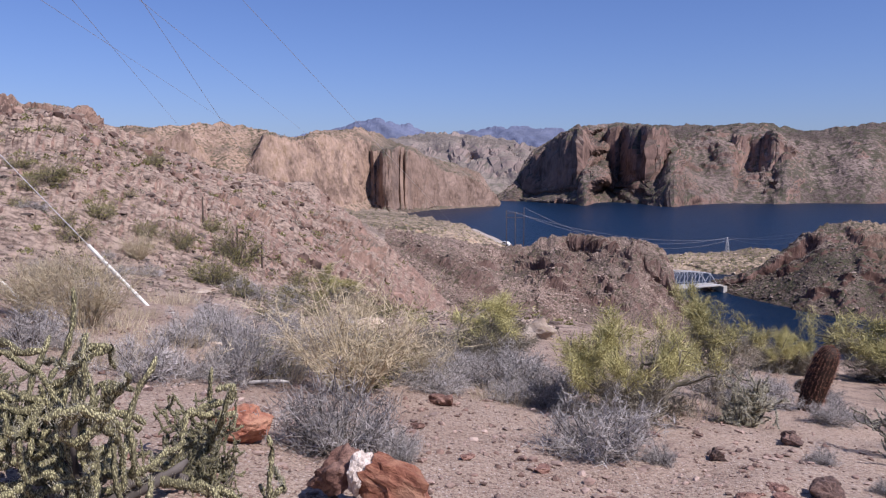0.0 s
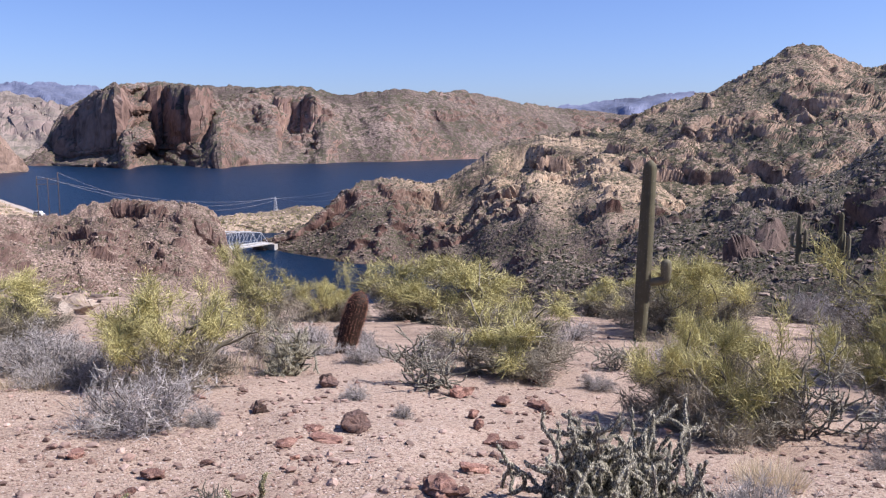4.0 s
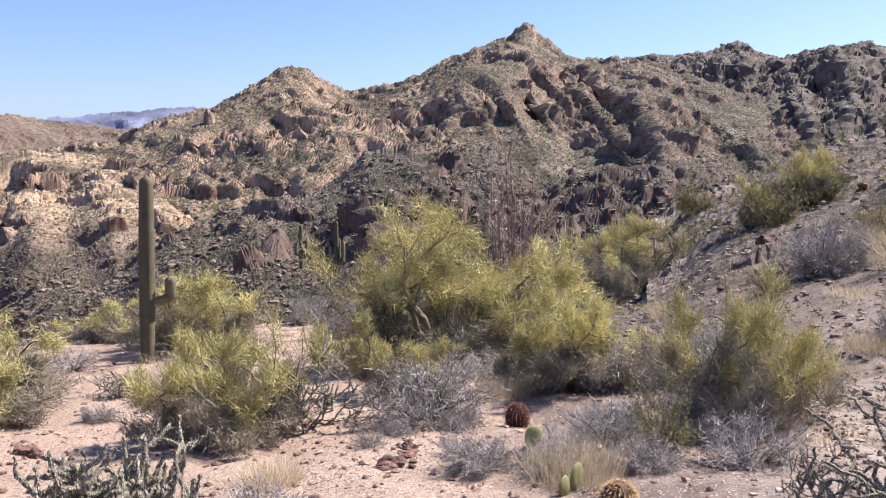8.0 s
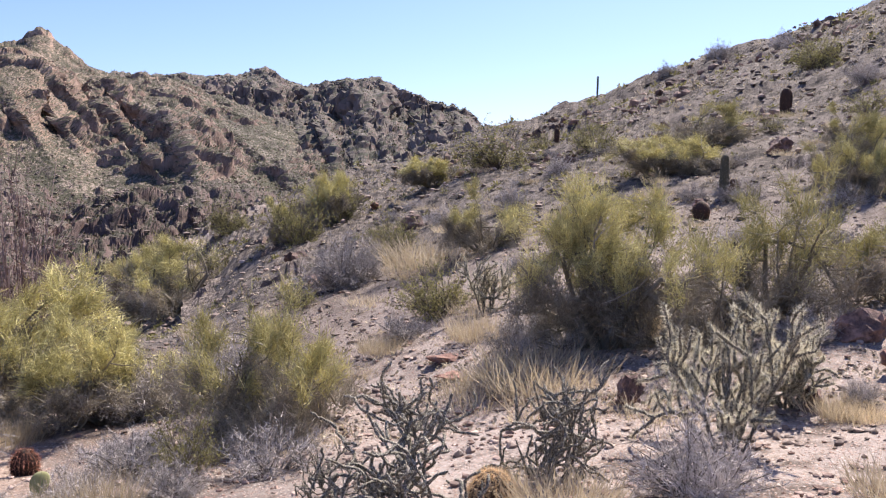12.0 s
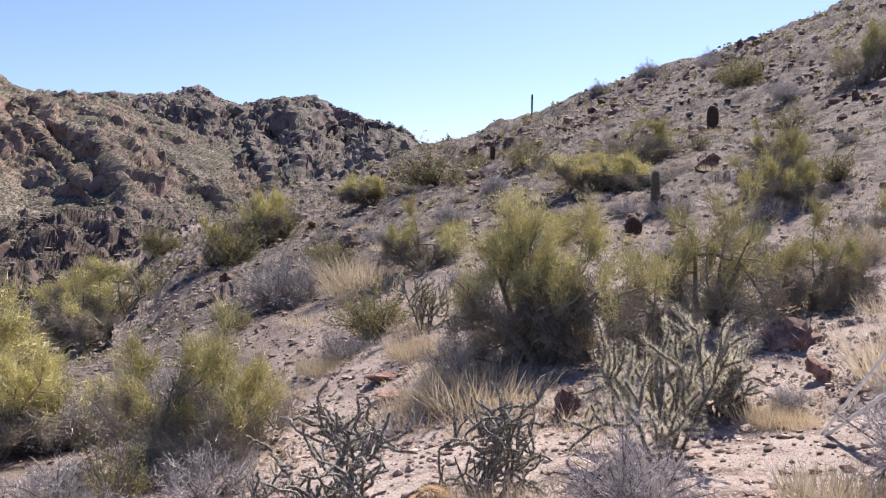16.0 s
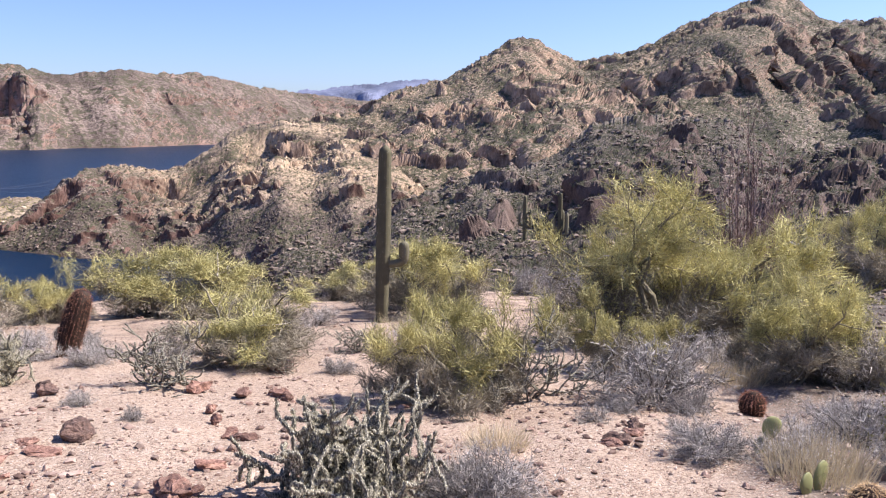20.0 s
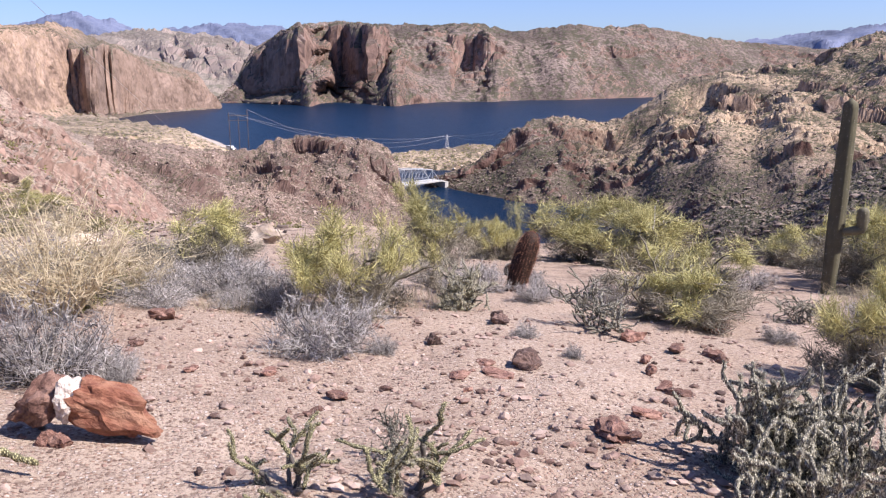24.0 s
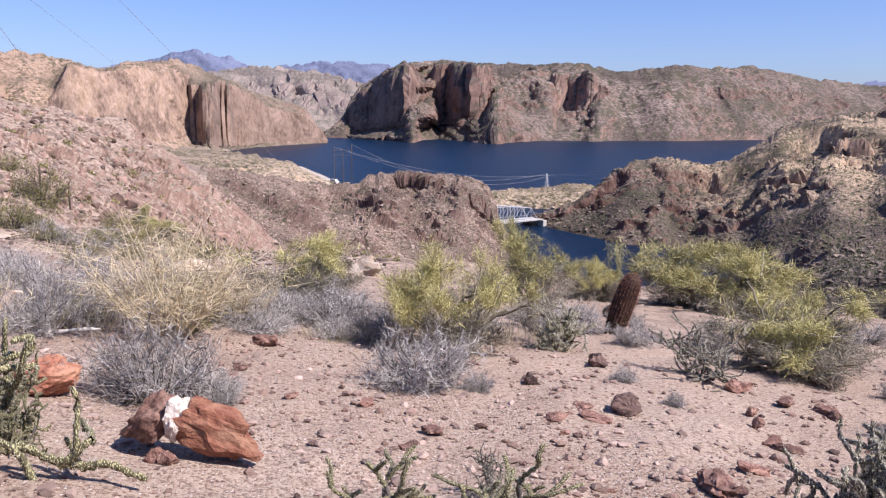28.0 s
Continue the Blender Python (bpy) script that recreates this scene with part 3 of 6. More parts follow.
hill("spur_hill", [(34, -11.5, 215), (36, -9.4, 218), (37.5, -8.2, 220), (39.5, -8.0, 222), (41, -8.6, 225), (43, -7.4, 228), (45.5, -5.4, 230), (49.2, -4.2, 235), (51.4, -3.2, 240), (55.2, -2.6, 245), (57, -1.5, 250), (58.6, 0.2, 255), (61, 0.5, 260), (64.6, 0.5, 260), (67.3, 0.4, 260), (69, -0.9, 255), (71, -2.2, 250), (76, -1.0, 280), (80, -0.5, 300), (86, -1.5, 300), (92, -3, 280)],
     [(34, 190, W), (40, 160, -36), (44, 140, -28), (60, 120, -24), (75, 120, -20), (92, 140, -18)], M_spur, "dark rocky spur with desert scrub", 0.09, 120, 0.9, (0.6, 0.12, 0.06), 0.95, 10, (), 7.9, 0.4, 1.5, 5.0, 0.06, ((34, -0.1), (46, -0.12), (56, -0.05), (62, 0.28), (80, 0.3), (92, 0.1)), 2.8)
hill("back_ridge", [(68, 5.5, 950), (72.4, 6.3, 950), (75, 6.15, 950), (78.3, 6.4, 940), (79.5, 6.25, 940), (82.2, 6.7, 930), (83.2, 7.1, 930), (84.5, 6.4, 920), (85.8, 5.9, 920), (88, 6.4, 900), (89.5, 6.6, 900), (90.9, 6.6, 890),
      (92.2, 6.05, 880), (94.2, 5.3, 860), (96.7, 4.65, 850), (97.6, 3.8, 840), (98.8, 3.3, 830), (103, 2.8, 800)],
     [(68, 420, -15), (85, 360, -12), (103, 330, -8)], M_back, "steep dark grey mountain ridge", 0.08, 150, 0.85, (0.5, 0.12, 0.07), 1.1, 12, (), 11.1, 0.5, 3.0, 2.6, 0.06, 0.15, 5.0)

M_ridge = rock_land("red_ridge_rock", (0.07, 0.042, 0.033), (0.28, 0.182, 0.136), (0.16, 0.12, 0.092), (0.38, 0.30, 0.24), (0.06, 0.058, 0.033), 1.6, (0.55, 0.8), 0.6, 0.3)
M_ledge = rock_land("dark_ledge_rock", (0.035, 0.025, 0.022), (0.15, 0.105, 0.085), (0.07, 0.057, 0.049), (0.22, 0.185, 0.16), (0.05, 0.05, 0.03), 1.2, (0.6, 0.82), 0.5, 0.2)


def on_slope(rows, below):
    """Foot line of outcrops on the near ground, a little under the soil."""
    return [(a, r, g(*(float(q) for q in polar(a, r))) - below) for a, r in rows]


# craggy outcrops along the two near ridges
hill("ridge_crag", [(a, e - (0.7 if a < -15 else 0.3), r) for a, _, _, _, r, e in NEAR_LEFT if a > -37] + [(-4, -5.0, 150)], on_slope([(-35, 60), (-28, 58), (-17, 48), (-9, 52), (-4, 70)], 0.8),
     M_ridge, "jagged reddish outcrops along the near ridge", 0.08, 120, 1.0, (0.5, 0.0, 0.09), 1.05, 5.0, (), 21.4, 0.3, 0.4, 5.0, 0.03, 0.16, 2.0, 1.2)
hill("ledge_crag", [(a, e - 0.05, r) for a, _, _, _, r, e in NEAR_RIGHT if a < 134], on_slope([(78, 24), (84.5, 18), (92, 17), (105, 16), (120, 15), (132, 15)], 0.5),
     M_ledge, "dark broken ledges on the stony slope", 0.2, 140, 1.0, (0.5, 0.0, 0.09), 0.9, 2.6, (), 23.7, 0.3, 0.3, 6.0, 0.0, 0.07, 1.0, 0.5)

# ------------------------------------------------------------ plant materials
def leafy(name, dark, light, scale=3.0, glow=0.3, rough=0.75):
    """Thin stems or leaves that let some light through, varied from piece to piece."""
    m, N, L, B = mat(name)
    g1 = N.new("ShaderNodeNewGeometry")
    o = N.new("ShaderNodeObjectInfo")
    n = noise_node(N, L, scale, 4, 0.6, coords(N))
    s = N.new("ShaderNodeMath")
    s.operation = "MULTIPLY_ADD"
    s.inputs[1].default_value = 0.55
    L.new(g1.outputs["Random Per Island"], s.inputs[0])
    half = N.new("ShaderNodeMath")
    half.operation = "MULTIPLY_ADD"
    half.inputs[1].default_value, half.inputs[2].default_value = 0.7, -0.12
    L.new(n, half.inputs[0])
    L.new(half.outputs[0], s.inputs[2])
    col = ramp(N, L, s.outputs[0], [(0.15, dark), (0.8, light)])
    hue = N.new("ShaderNodeHueSaturation")
    mr = N.new("ShaderNodeMapRange")
    mr.inputs[3].default_value, mr.inputs[4].default_value = 0.8, 1.2
    L.new(o.outputs["Random"], mr.inputs[0])
    L.new(mr.outputs[0], hue.inputs["Value"])
    L.new(col, hue.inputs["Color"])
    L.new(hue.outputs[0], B.inputs["Base Color"])
    B.inputs["Roughness"].default_value = rough
    B.inputs["Specular IOR Level"].default_value = 0.25
    if glow:
        t = N.new("ShaderNodeBsdfTranslucent")
        L.new(hue.outputs[0], t.inputs[0])
        x = N.new("ShaderNodeMixShader")
        x.inputs[0].default_value = glow
        L.new(B.outputs[0], x.inputs[1])
        L.new(t.outputs[0], x.inputs[2])
        L.new(x.outputs[0], N["Material Output"].inputs[0])
    return m


M_verde = leafy("palo_verde_twig", (0.22, 0.203, 0.08), (0.64, 0.58, 0.27), 2.0, 0.13)
M_verde_bark = leafy("green_grey_bark", (0.10, 0.085, 0.06), (0.25, 0.22, 0.16), 5.0, 0.0)
M_inner = leafy("brown_inner_twig", (0.15, 0.13, 0.095), (0.36, 0.32, 0.25), 3.0, 0.15)
M_twig = leafy("grey_dry_twig", (0.19, 0.172, 0.16), (0.56, 0.52, 0.49), 2.5, 0.08)
M_stem = leafy("brown_dry_stem", (0.045, 0.036, 0.032), (0.15, 0.125, 0.105), 4.0, 0.0)
M_ocotillo = leafy("rust_brown_stem", (0.10, 0.06, 0.055), (0.34, 0.25, 0.23), 4.0, 0.0)
M_straw = leafy("straw_grass", (0.40, 0.325, 0.21), (0.66, 0.565, 0.41), 3.0, 0.3)
M_tan = leafy("tan_seed_stem", (0.38, 0.31, 0.20), (0.62, 0.53, 0.37), 3.0, 0.3)
M_leaf = leafy("olive_leaf", (0.15, 0.143, 0.056), (0.39, 0.36, 0.15), 2.5, 0.3)
M_scrub = leafy("hill_scrub_leaf", (0.05, 0.054, 0.028), (0.17, 0.163, 0.08), 0.6, 0.1)


def jointed(name, dark, mid, light):
    """Cholla skin: pale raised tubercles with dark gaps between them."""
    m, N, L, B = mat(name)
    v = coords(N)
    cell = N.new("ShaderNodeTexVoronoi")
    cell.inputs["Scale"].default_value = 230
    L.new(stretch(N, L, v, (1, 1, 0.55)), cell.inputs["Vector"])
    col = ramp(N, L, cell.outputs["Distance"], [(0.12, light), (0.36, mid), (0.6, dark)])
    age = noise_node(N, L, 6, 3, 0.5, v)
    col = mix(N, L, ramp(N, L, age, [(0.36, grey(0.55)), (0.5, grey(0))]), col, dark)
    L.new(col, B.inputs["Base Color"])
    B.inputs["Roughness"].default_value = 0.85
    inv = ramp(N, L, cell.outputs["Distance"], [(0.1, grey(1)), (0.6, grey(0))])
    bump(N, L, inv, B, 0.9, 0.006)
    return m


M_cholla = jointed("green_cholla_joint", (0.09, 0.08, 0.042), (0.40, 0.37, 0.19), (0.70, 0.65, 0.40))
M_cholla_grey = jointed("grey_cholla_joint", (0.10, 0.09, 0.07), (0.36, 0.335, 0.255), (0.68, 0.64, 0.52))
M_cholla_dead = leafy("dead_cholla_wood", (0.045, 0.038, 0.034), (0.14, 0.12, 0.105), 8.0, 0.0)
M_spine = leafy("pale_spine", (0.44, 0.40, 0.28), (0.74, 0.70, 0.55), 5.0, 0.45)
M_spine_grey = leafy("grey_spine", (0.24, 0.22, 0.19), (0.48, 0.45, 0.40), 5.0, 0.25)
M_spine_red = leafy("rust_spine", (0.20, 0.08, 0.05), (0.50, 0.25, 0.165), 5.0, 0.1)
M_spine_gold = leafy("golden_spine", (0.45, 0.31, 0.17), (0.72, 0.55, 0.34), 5.0, 0.25)
M_cactus = leafy("saguaro_skin", (0.105, 0.098, 0.066), (0.21, 0.19, 0.125), 4.0, 0.0)
M_barrel = leafy("barrel_skin", (0.03, 0.018, 0.014), (0.085, 0.05, 0.035), 5.0, 0.0)
M_pad = leafy("prickly_pad_skin", (0.16, 0.17, 0.075), (0.28, 0.28, 0.13), 3.0, 0.0, 0.6)


def stony(name, lo, mid, hi, grain=7.0, island=False):
    m, N, L, B = mat(name)
    v = coords(N)
    a = noise_node(N, L, grain, 8, 0.7, v)
    b = noise_node(N, L, grain * 0.25, 4, 0.6, v)
    c = mix(N, L, ramp(N, L, a, [(0.35, grey(0)), (0.65, grey(1))]), lo, mid)
    c = mix(N, L, ramp(N, L, b, [(0.45, grey(0)), (0.62, grey(0.85))]), c, hi)
    rnd = N.new("ShaderNodeNewGeometry").outputs["Random Per Island"] if island else N.new("ShaderNodeObjectInfo").outputs["Random"]
    hue = N.new("ShaderNodeHueSaturation")
    mr = N.new("ShaderNodeMapRange")
    mr.inputs[3].default_value, mr.inputs[4].default_value = 0.55, 1.35
    L.new(rnd, mr.inputs[0])
    L.new(mr.outputs[0], hue.inputs["Value"])
    L.new(c, hue.inputs["Color"])
    L.new(hue.outputs[0], B.inputs["Base Color"])
    B.inputs["Roughness"].default_value = 0.9
    bump(N, L, a, B, 0.7, 0.03)
    return m


M_rock = stony("rust_rock", (0.10, 0.048, 0.038), (0.26, 0.135, 0.10), (0.36, 0.215, 0.165), 10.0)
M_rock_dark = stony("dark_varnished_rock", (0.06, 0.038, 0.033), (0.17, 0.10, 0.08), (0.27, 0.17, 0.135), 10.0)
M_rock_pale = stony("pale_sandy_rock", (0.38, 0.28, 0.20), (0.54, 0.42, 0.32), (0.62, 0.52, 0.42))
M_rock_red = stony("orange_red_rock", (0.22, 0.075, 0.045), (0.46, 0.19, 0.11), (0.50, 0.27, 0.17), 9.0)
M_rock_white = stony("white_quartz_face", (0.42, 0.35, 0.30), (0.58, 0.50, 0.44), (0.68, 0.61, 0.55), 14.0)
M_pebble = stony("mixed_pebbles", (0.12, 0.07, 0.055), (0.29, 0.19, 0.15), (0.44, 0.335, 0.28), 5.0, True)
M_boulder = stony("hill_boulders", (0.14, 0.095, 0.075), (0.30, 0.22, 0.175), (0.42, 0.33, 0.27), 0.8, True)
M_outcrop = stony("reddish_outcrop_rock", (0.05, 0.03, 0.025), (0.20, 0.12, 0.09), (0.33, 0.22, 0.17), 1.3, True)
M_boulder_dark = stony("dark_hill_boulders", (0.07, 0.05, 0.045), (0.17, 0.125, 0.10), (0.27, 0.21, 0.17), 0.8, True)


# ------------------------------------------------------------ mesh building
def unit(v):
    return v / (np.linalg.norm(v, axis=-1, keepdims=True) + 1e-9)


class Soup:
    """Collects vertices and faces of one part."""

    def __init__(self):
        self.v, self.q, self.t, self.n = [], [], [], 0

    def add(self, verts, quads=None, tris=None):
        verts = np.asarray(verts, float).reshape(-1, 3)
        if quads is not None and len(quads):
            self.q.append(np.asarray(quads, int) + self.n)
        if tris is not None and len(tris):
            self.t.append(np.asarray(tris, int) + self.n)
        self.v.append(verts)
        self.n += len(verts)

    def tube(self, path, radii, sides=5):
        path, radii = np.asarray(path, float), np.asarray(radii, float)
        k = len(path)
        d = np.gradient(path, axis=0)
        d /= np.linalg.norm(d, axis=1)[:, None] + 1e-9
        ref = np.where(np.abs(d[:, 2:3]) < 0.9, np.array([[0, 0, 1.0]]), np.array([[1.0, 0, 0]]))
        u = np.cross(d, ref)
        u /= np.linalg.norm(u, axis=1)[:, None] + 1e-9
        w = np.cross(d, u)
        a = np.linspace(0, 2 * np.pi, sides, endpoint=False)
        ring = path[:, None] + radii[:, None, None] * (np.cos(a)[None, :, None] * u[:, None] + np.sin(a)[None, :, None] * w[:, None])
        i = np.arange(k * sides).reshape(k, sides)
        j = np.roll(i, -1, axis=1)
        quads = np.stack([i[:-1], j[:-1], j[1:], i[1:]], -1).reshape(-1, 4)
        tip = k * sides
        tris = np.stack([i[-1], j[-1], np.full(sides, tip)], -1)
        self.add(np.vstack([ring.reshape(-1, 3), path[-1] + d[-1] * radii[-1] * 0.8]), quads, tris)

    def blades(self, p0, p1, width, rng, bend=0.0):
        """Many thin tapered strips at once, from p0 to p1."""
        p0, p1 = np.asarray(p0, float).reshape(-1, 3), np.asarray(p1, float).reshape(-1, 3)
        n = len(p0)
        d = p1 - p0
        r = rng.normal(size=(n, 3))
        s = np.cross(d, r)
        s /= np.linalg.norm(s, axis=1)[:, None] + 1e-9
        w = np.broadcast_to(np.asarray(width, float), (n,))[:, None] / 2
        m = (p0 + p1) / 2 + bend * np.linalg.norm(d, axis=1)[:, None] * np.cross(s, d / (np.linalg.norm(d, axis=1)[:, None] + 1e-9))
        verts = np.stack([p0 - s * w, p0 + s * w, m + s * w * 0.8, m - s * w * 0.8, p1], 1)
        b = np.arange(n)[:, None] * 5
        self.add(verts, b + np.array([[0, 1, 2, 3]]), b + np.array([[3, 2, 4]]))

    def spikes(self, p0, p1, width, rng):
        """Many thin twigs at once, each tapering to its tip."""
        n = len(p0)
        s = unit(np.cross(p1 - p0, rng.normal(size=(n, 3))))
        w = np.broadcast_to(np.asarray(width, float), (n,))[:, None] * 0.7
        self.add(np.stack([p0 - s * w, p0 + s * w, p1], 1), None, np.arange(n)[:, None] * 3 + np.array([[0, 1, 2]]))

    def leaves(self, p, d, length, width, rng):
        """Small four-cornered leaves at p, pointing along d."""
        n = len(p)
        s = np.cross(d, rng.normal(size=(n, 3)))
        s /= np.linalg.norm(s, axis=1)[:, None] + 1e-9
        ln, w = np.broadcast_to(length, (n,))[:, None], np.broadcast_to(width, (n,))[:, None]
        verts = np.stack([p, p + d * ln * 0.5 + s * w / 2, p + d * ln, p + d * ln * 0.5 - s * w / 2], 1)
        self.add(verts, np.arange(n)[:, None] * 4 + np.array([[0, 1, 2, 3]]))

    def mesh(self, name, material, smooth_shade=True):
        me = bpy.data.meshes.new(name)
        v = np.vstack(self.v).astype(np.float32)
        q = np.vstack(self.q) if self.q else np.zeros((0, 4), int)
        t = np.vstack(self.t) if self.t else np.zeros((0, 3), int)
        loops = np.concatenate([q.ravel(), t.ravel()]).astype(np.int32)
        starts = np.concatenate([np.arange(len(q)) * 4, len(q) * 4 + np.arange(len(t)) * 3]).astype(np.int32)
        me.vertices.add(len(v))
        me.vertices.foreach_set("co", v.ravel())
        me.loops.add(len(loops))
        me.loops.foreach_set("vertex_index", loops)
        me.polygons.add(len(starts))
        me.polygons.foreach_set("loop_start", starts)
        me.polygons.foreach_set("use_smooth", np.full(len(starts), smooth_shade))
        me.update(calc_edges=True)
        me.materials.append(material)
        return me


def part(name, soup, material, parent, label="", flat=False, kind=""):
    me = soup.mesh(name, material, not flat) if isinstance(soup, Soup) else soup
    ob = new(name, me)
    ob.parent = parent
    return tagged(ob, label, kind=kind)


def wander(rng, p, d, length, steps, bend, lift=0.0):
    """A crooked path from p along d."""
    pts = [np.array(p, float)]
    d = unit(np.array(d, float))
    for _ in range(steps):
        d = unit(d + rng.normal(size=3) * bend + np.array([0, 0, lift]))
        pts.append(pts[-1] + d * length / steps)
    return np.array(pts), d


def palo_verde(seed, twigs=125, mains=7, name="palo_verde", bare=0.0, low=0.3, fine=1.0):
    """A wide dome of fine twigs on forked limbs, about 1 m high and 1.3 m wide; scaled where it stands."""
    rng = np.random.default_rng(seed)
    root = new(name)
    wood, dead, crown, inner = Soup(), Soup(), Soup(), Soup()
    ends = []
    for i in range(mains):
        a = 2 * np.pi * (i + rng.uniform(-0.4, 0.4)) / mains
        spread = rng.uniform(0.2, 1.9)
        limb = Soup()
        p, d = wander(rng, (0.03 * np.cos(a), 0.03 * np.sin(a), -0.03), (spread * np.cos(a), spread * np.sin(a), 1), rng.uniform(0.26, 0.46), 5, 0.2)
        limb.tube(p, np.linspace(0.021, 0.010, 6), 6)
        part("limb", limb, M_verde_bark, root, "crooked greenish-grey limb")
        for _ in range(rng.integers(4, 6)):
            k = rng.integers(1, 6)
            p2, d2 = wander(rng, p[k], d * 0.8 + rng.normal(size=3) * 0.6, rng.uniform(0.18, 0.34), 4, 0.25, 0.0)
            wood.tube(p2, np.linspace(0.008, 0.004, 5), 5)
            for _ in range(rng.integers(4, 7)):
                p3, d3 = wander(rng, p2[rng.integers(1, 5)], d2 * 0.7 + rng.normal(size=3) * 0.7, rng.uniform(0.09, 0.2), 3, 0.28, 0.0)
                (dead if rng.random() < 0.14 else wood).tube(p3, np.linspace(0.0035, 0.0015, 4), 4)
                if rng.random() > bare and p3[-1][2] > 0.04:
                    ends.append((p3, d3))
    for p3, d3 in ends:
        n = int(twigs * rng.uniform(0.1, 1.7))
        base = p3[rng.integers(1, 4, n)] + rng.normal(size=(n, 3)) * 0.024
        d = unit(d3 * 0.6 + rng.normal(size=(n, 3)) * 0.65 + np.array([0, 0, 0.22]))
        ln = rng.uniform(0.03, 0.10, n) * fine
        (inner if p3[-1][2] < low * rng.uniform(0.6, 1.1) else crown).spikes(base, base + d * ln[:, None], rng.uniform(0.0018, 0.0038, n) * fine, rng)
    part("branchwork", wood, M_verde_bark, root, "thin greenish forked branches", kind="stuff")
    if dead.n:
        part("deadwood", dead, M_twig, root, "bare pale dead branches", kind="stuff")
    if inner.n:
        part("inner_brush", inner, M_inner, root, "dry brownish inner twigs", kind="stuff")
    part("crown", crown, M_verde, root, "fine yellow-green leafless twigs", kind="stuff")
    return root


def brush(seed, name, stems, twigs, twig_mat, stem_mat, height=0.6, upright=0.5, leaf=None, leaf_mat=None, twig_len=(0.05, 0.13), wide=0.5, thick=0.0042, leaf_n=4, crook=0.24):
    """A low shrub of many thin stems from one root; about 1 m wide."""
    rng = np.random.default_rng(seed)
    root = new(name)
    st, tw, lf = Soup(), Soup(), Soup()
    for i in range(stems):
        a = rng.uniform(0, 2 * np.pi)
        lean = rng.uniform(0, 1) ** 0.7 * 1.5
        d0 = unit(np.array([lean * np.cos(a), lean * np.sin(a), 0.35 + upright]))
        reach = rng.uniform(0.55, 1.0) / np.sqrt((np.hypot(d0[0], d0[1]) / wide) ** 2 + (d0[2] / height) ** 2)
        p, d = wander(rng, (0.05 * np.cos(a), 0.05 * np.sin(a), -0.02), d0, reach, 6, crook)
        st.tube(p[::2], np.linspace(thick * 1.6, thick * 0.4, 4), 3)
        for _ in range(3):
            k = rng.integers(2, 6)
            p2, d2 = wander(rng, p[k], d + rng.normal(size=3) * 0.7, reach * rng.uniform(0.2, 0.45), 3, crook)
            st.blades(p2[:-1], p2[1:], thick * 1.3, rng)
            p = np.vstack([p, p2])
        n = int(twigs * rng.uniform(0.6, 1.4))
        base = p[rng.integers(3, len(p), n)] + rng.normal(size=(n, 3)) * 0.015
        dd = unit(d * 0.6 + rng.normal(size=(n, 3)) * 0.8 + np.array([0, 0, 0.1]))
        ln = rng.uniform(*twig_len, n)
        tw.spikes(base, base + dd * ln[:, None], rng.uniform(0.6, 1.1, n) * thick, rng)
        if leaf:
            m = n * leaf_n
            k = rng.integers(0, n, m)
            pos = base[k] + dd[k] * (ln[k] * rng.uniform(0.2, 1, m))[:, None]
            lf.leaves(pos, unit(rng.normal(size=(m, 3)) + np.array([0, 0, 0.5])), rng.uniform(0.7, 1.3, m) * leaf, rng.uniform(0.4, 0.6, m) * leaf, rng)
    part("stemwork", st, stem_mat, root, "thin woody stems", kind="stuff")
    part("brushwood", tw, twig_mat, root, kind="stuff")
    if leaf:
        part("foliage", lf, leaf_mat, root, "small olive leaves", kind="stuff")
    return root


def grass_clump(seed, blades=420, height=0.5, wide=0.5, material=None, name="grass_clump"):
    rng = np.random.default_rng(seed)
    s = Soup()
    a, r = rng.uniform(0, 2 * np.pi, blades), wide * np.sqrt(rng.uniform(0, 1, blades)) * 0.75
    p0 = np.stack([r * np.cos(a), r * np.sin(a), np.full(blades, -0.02)], -1)
    d = np.stack([np.cos(a) * r / wide * 0.5, np.sin(a) * r / wide * 0.5, np.ones(blades)], -1) + rng.normal(size=(blades, 3)) * 0.22
    s.blades(p0, p0 + unit(d) * (height * rng.uniform(0.35, 1.0, blades))[:, None], rng.uniform(0.003, 0.007, blades), rng, 0.1)
    root = new(name)
    part("grass_tuft", s, material or M_straw, root, kind="stuff")
    return root


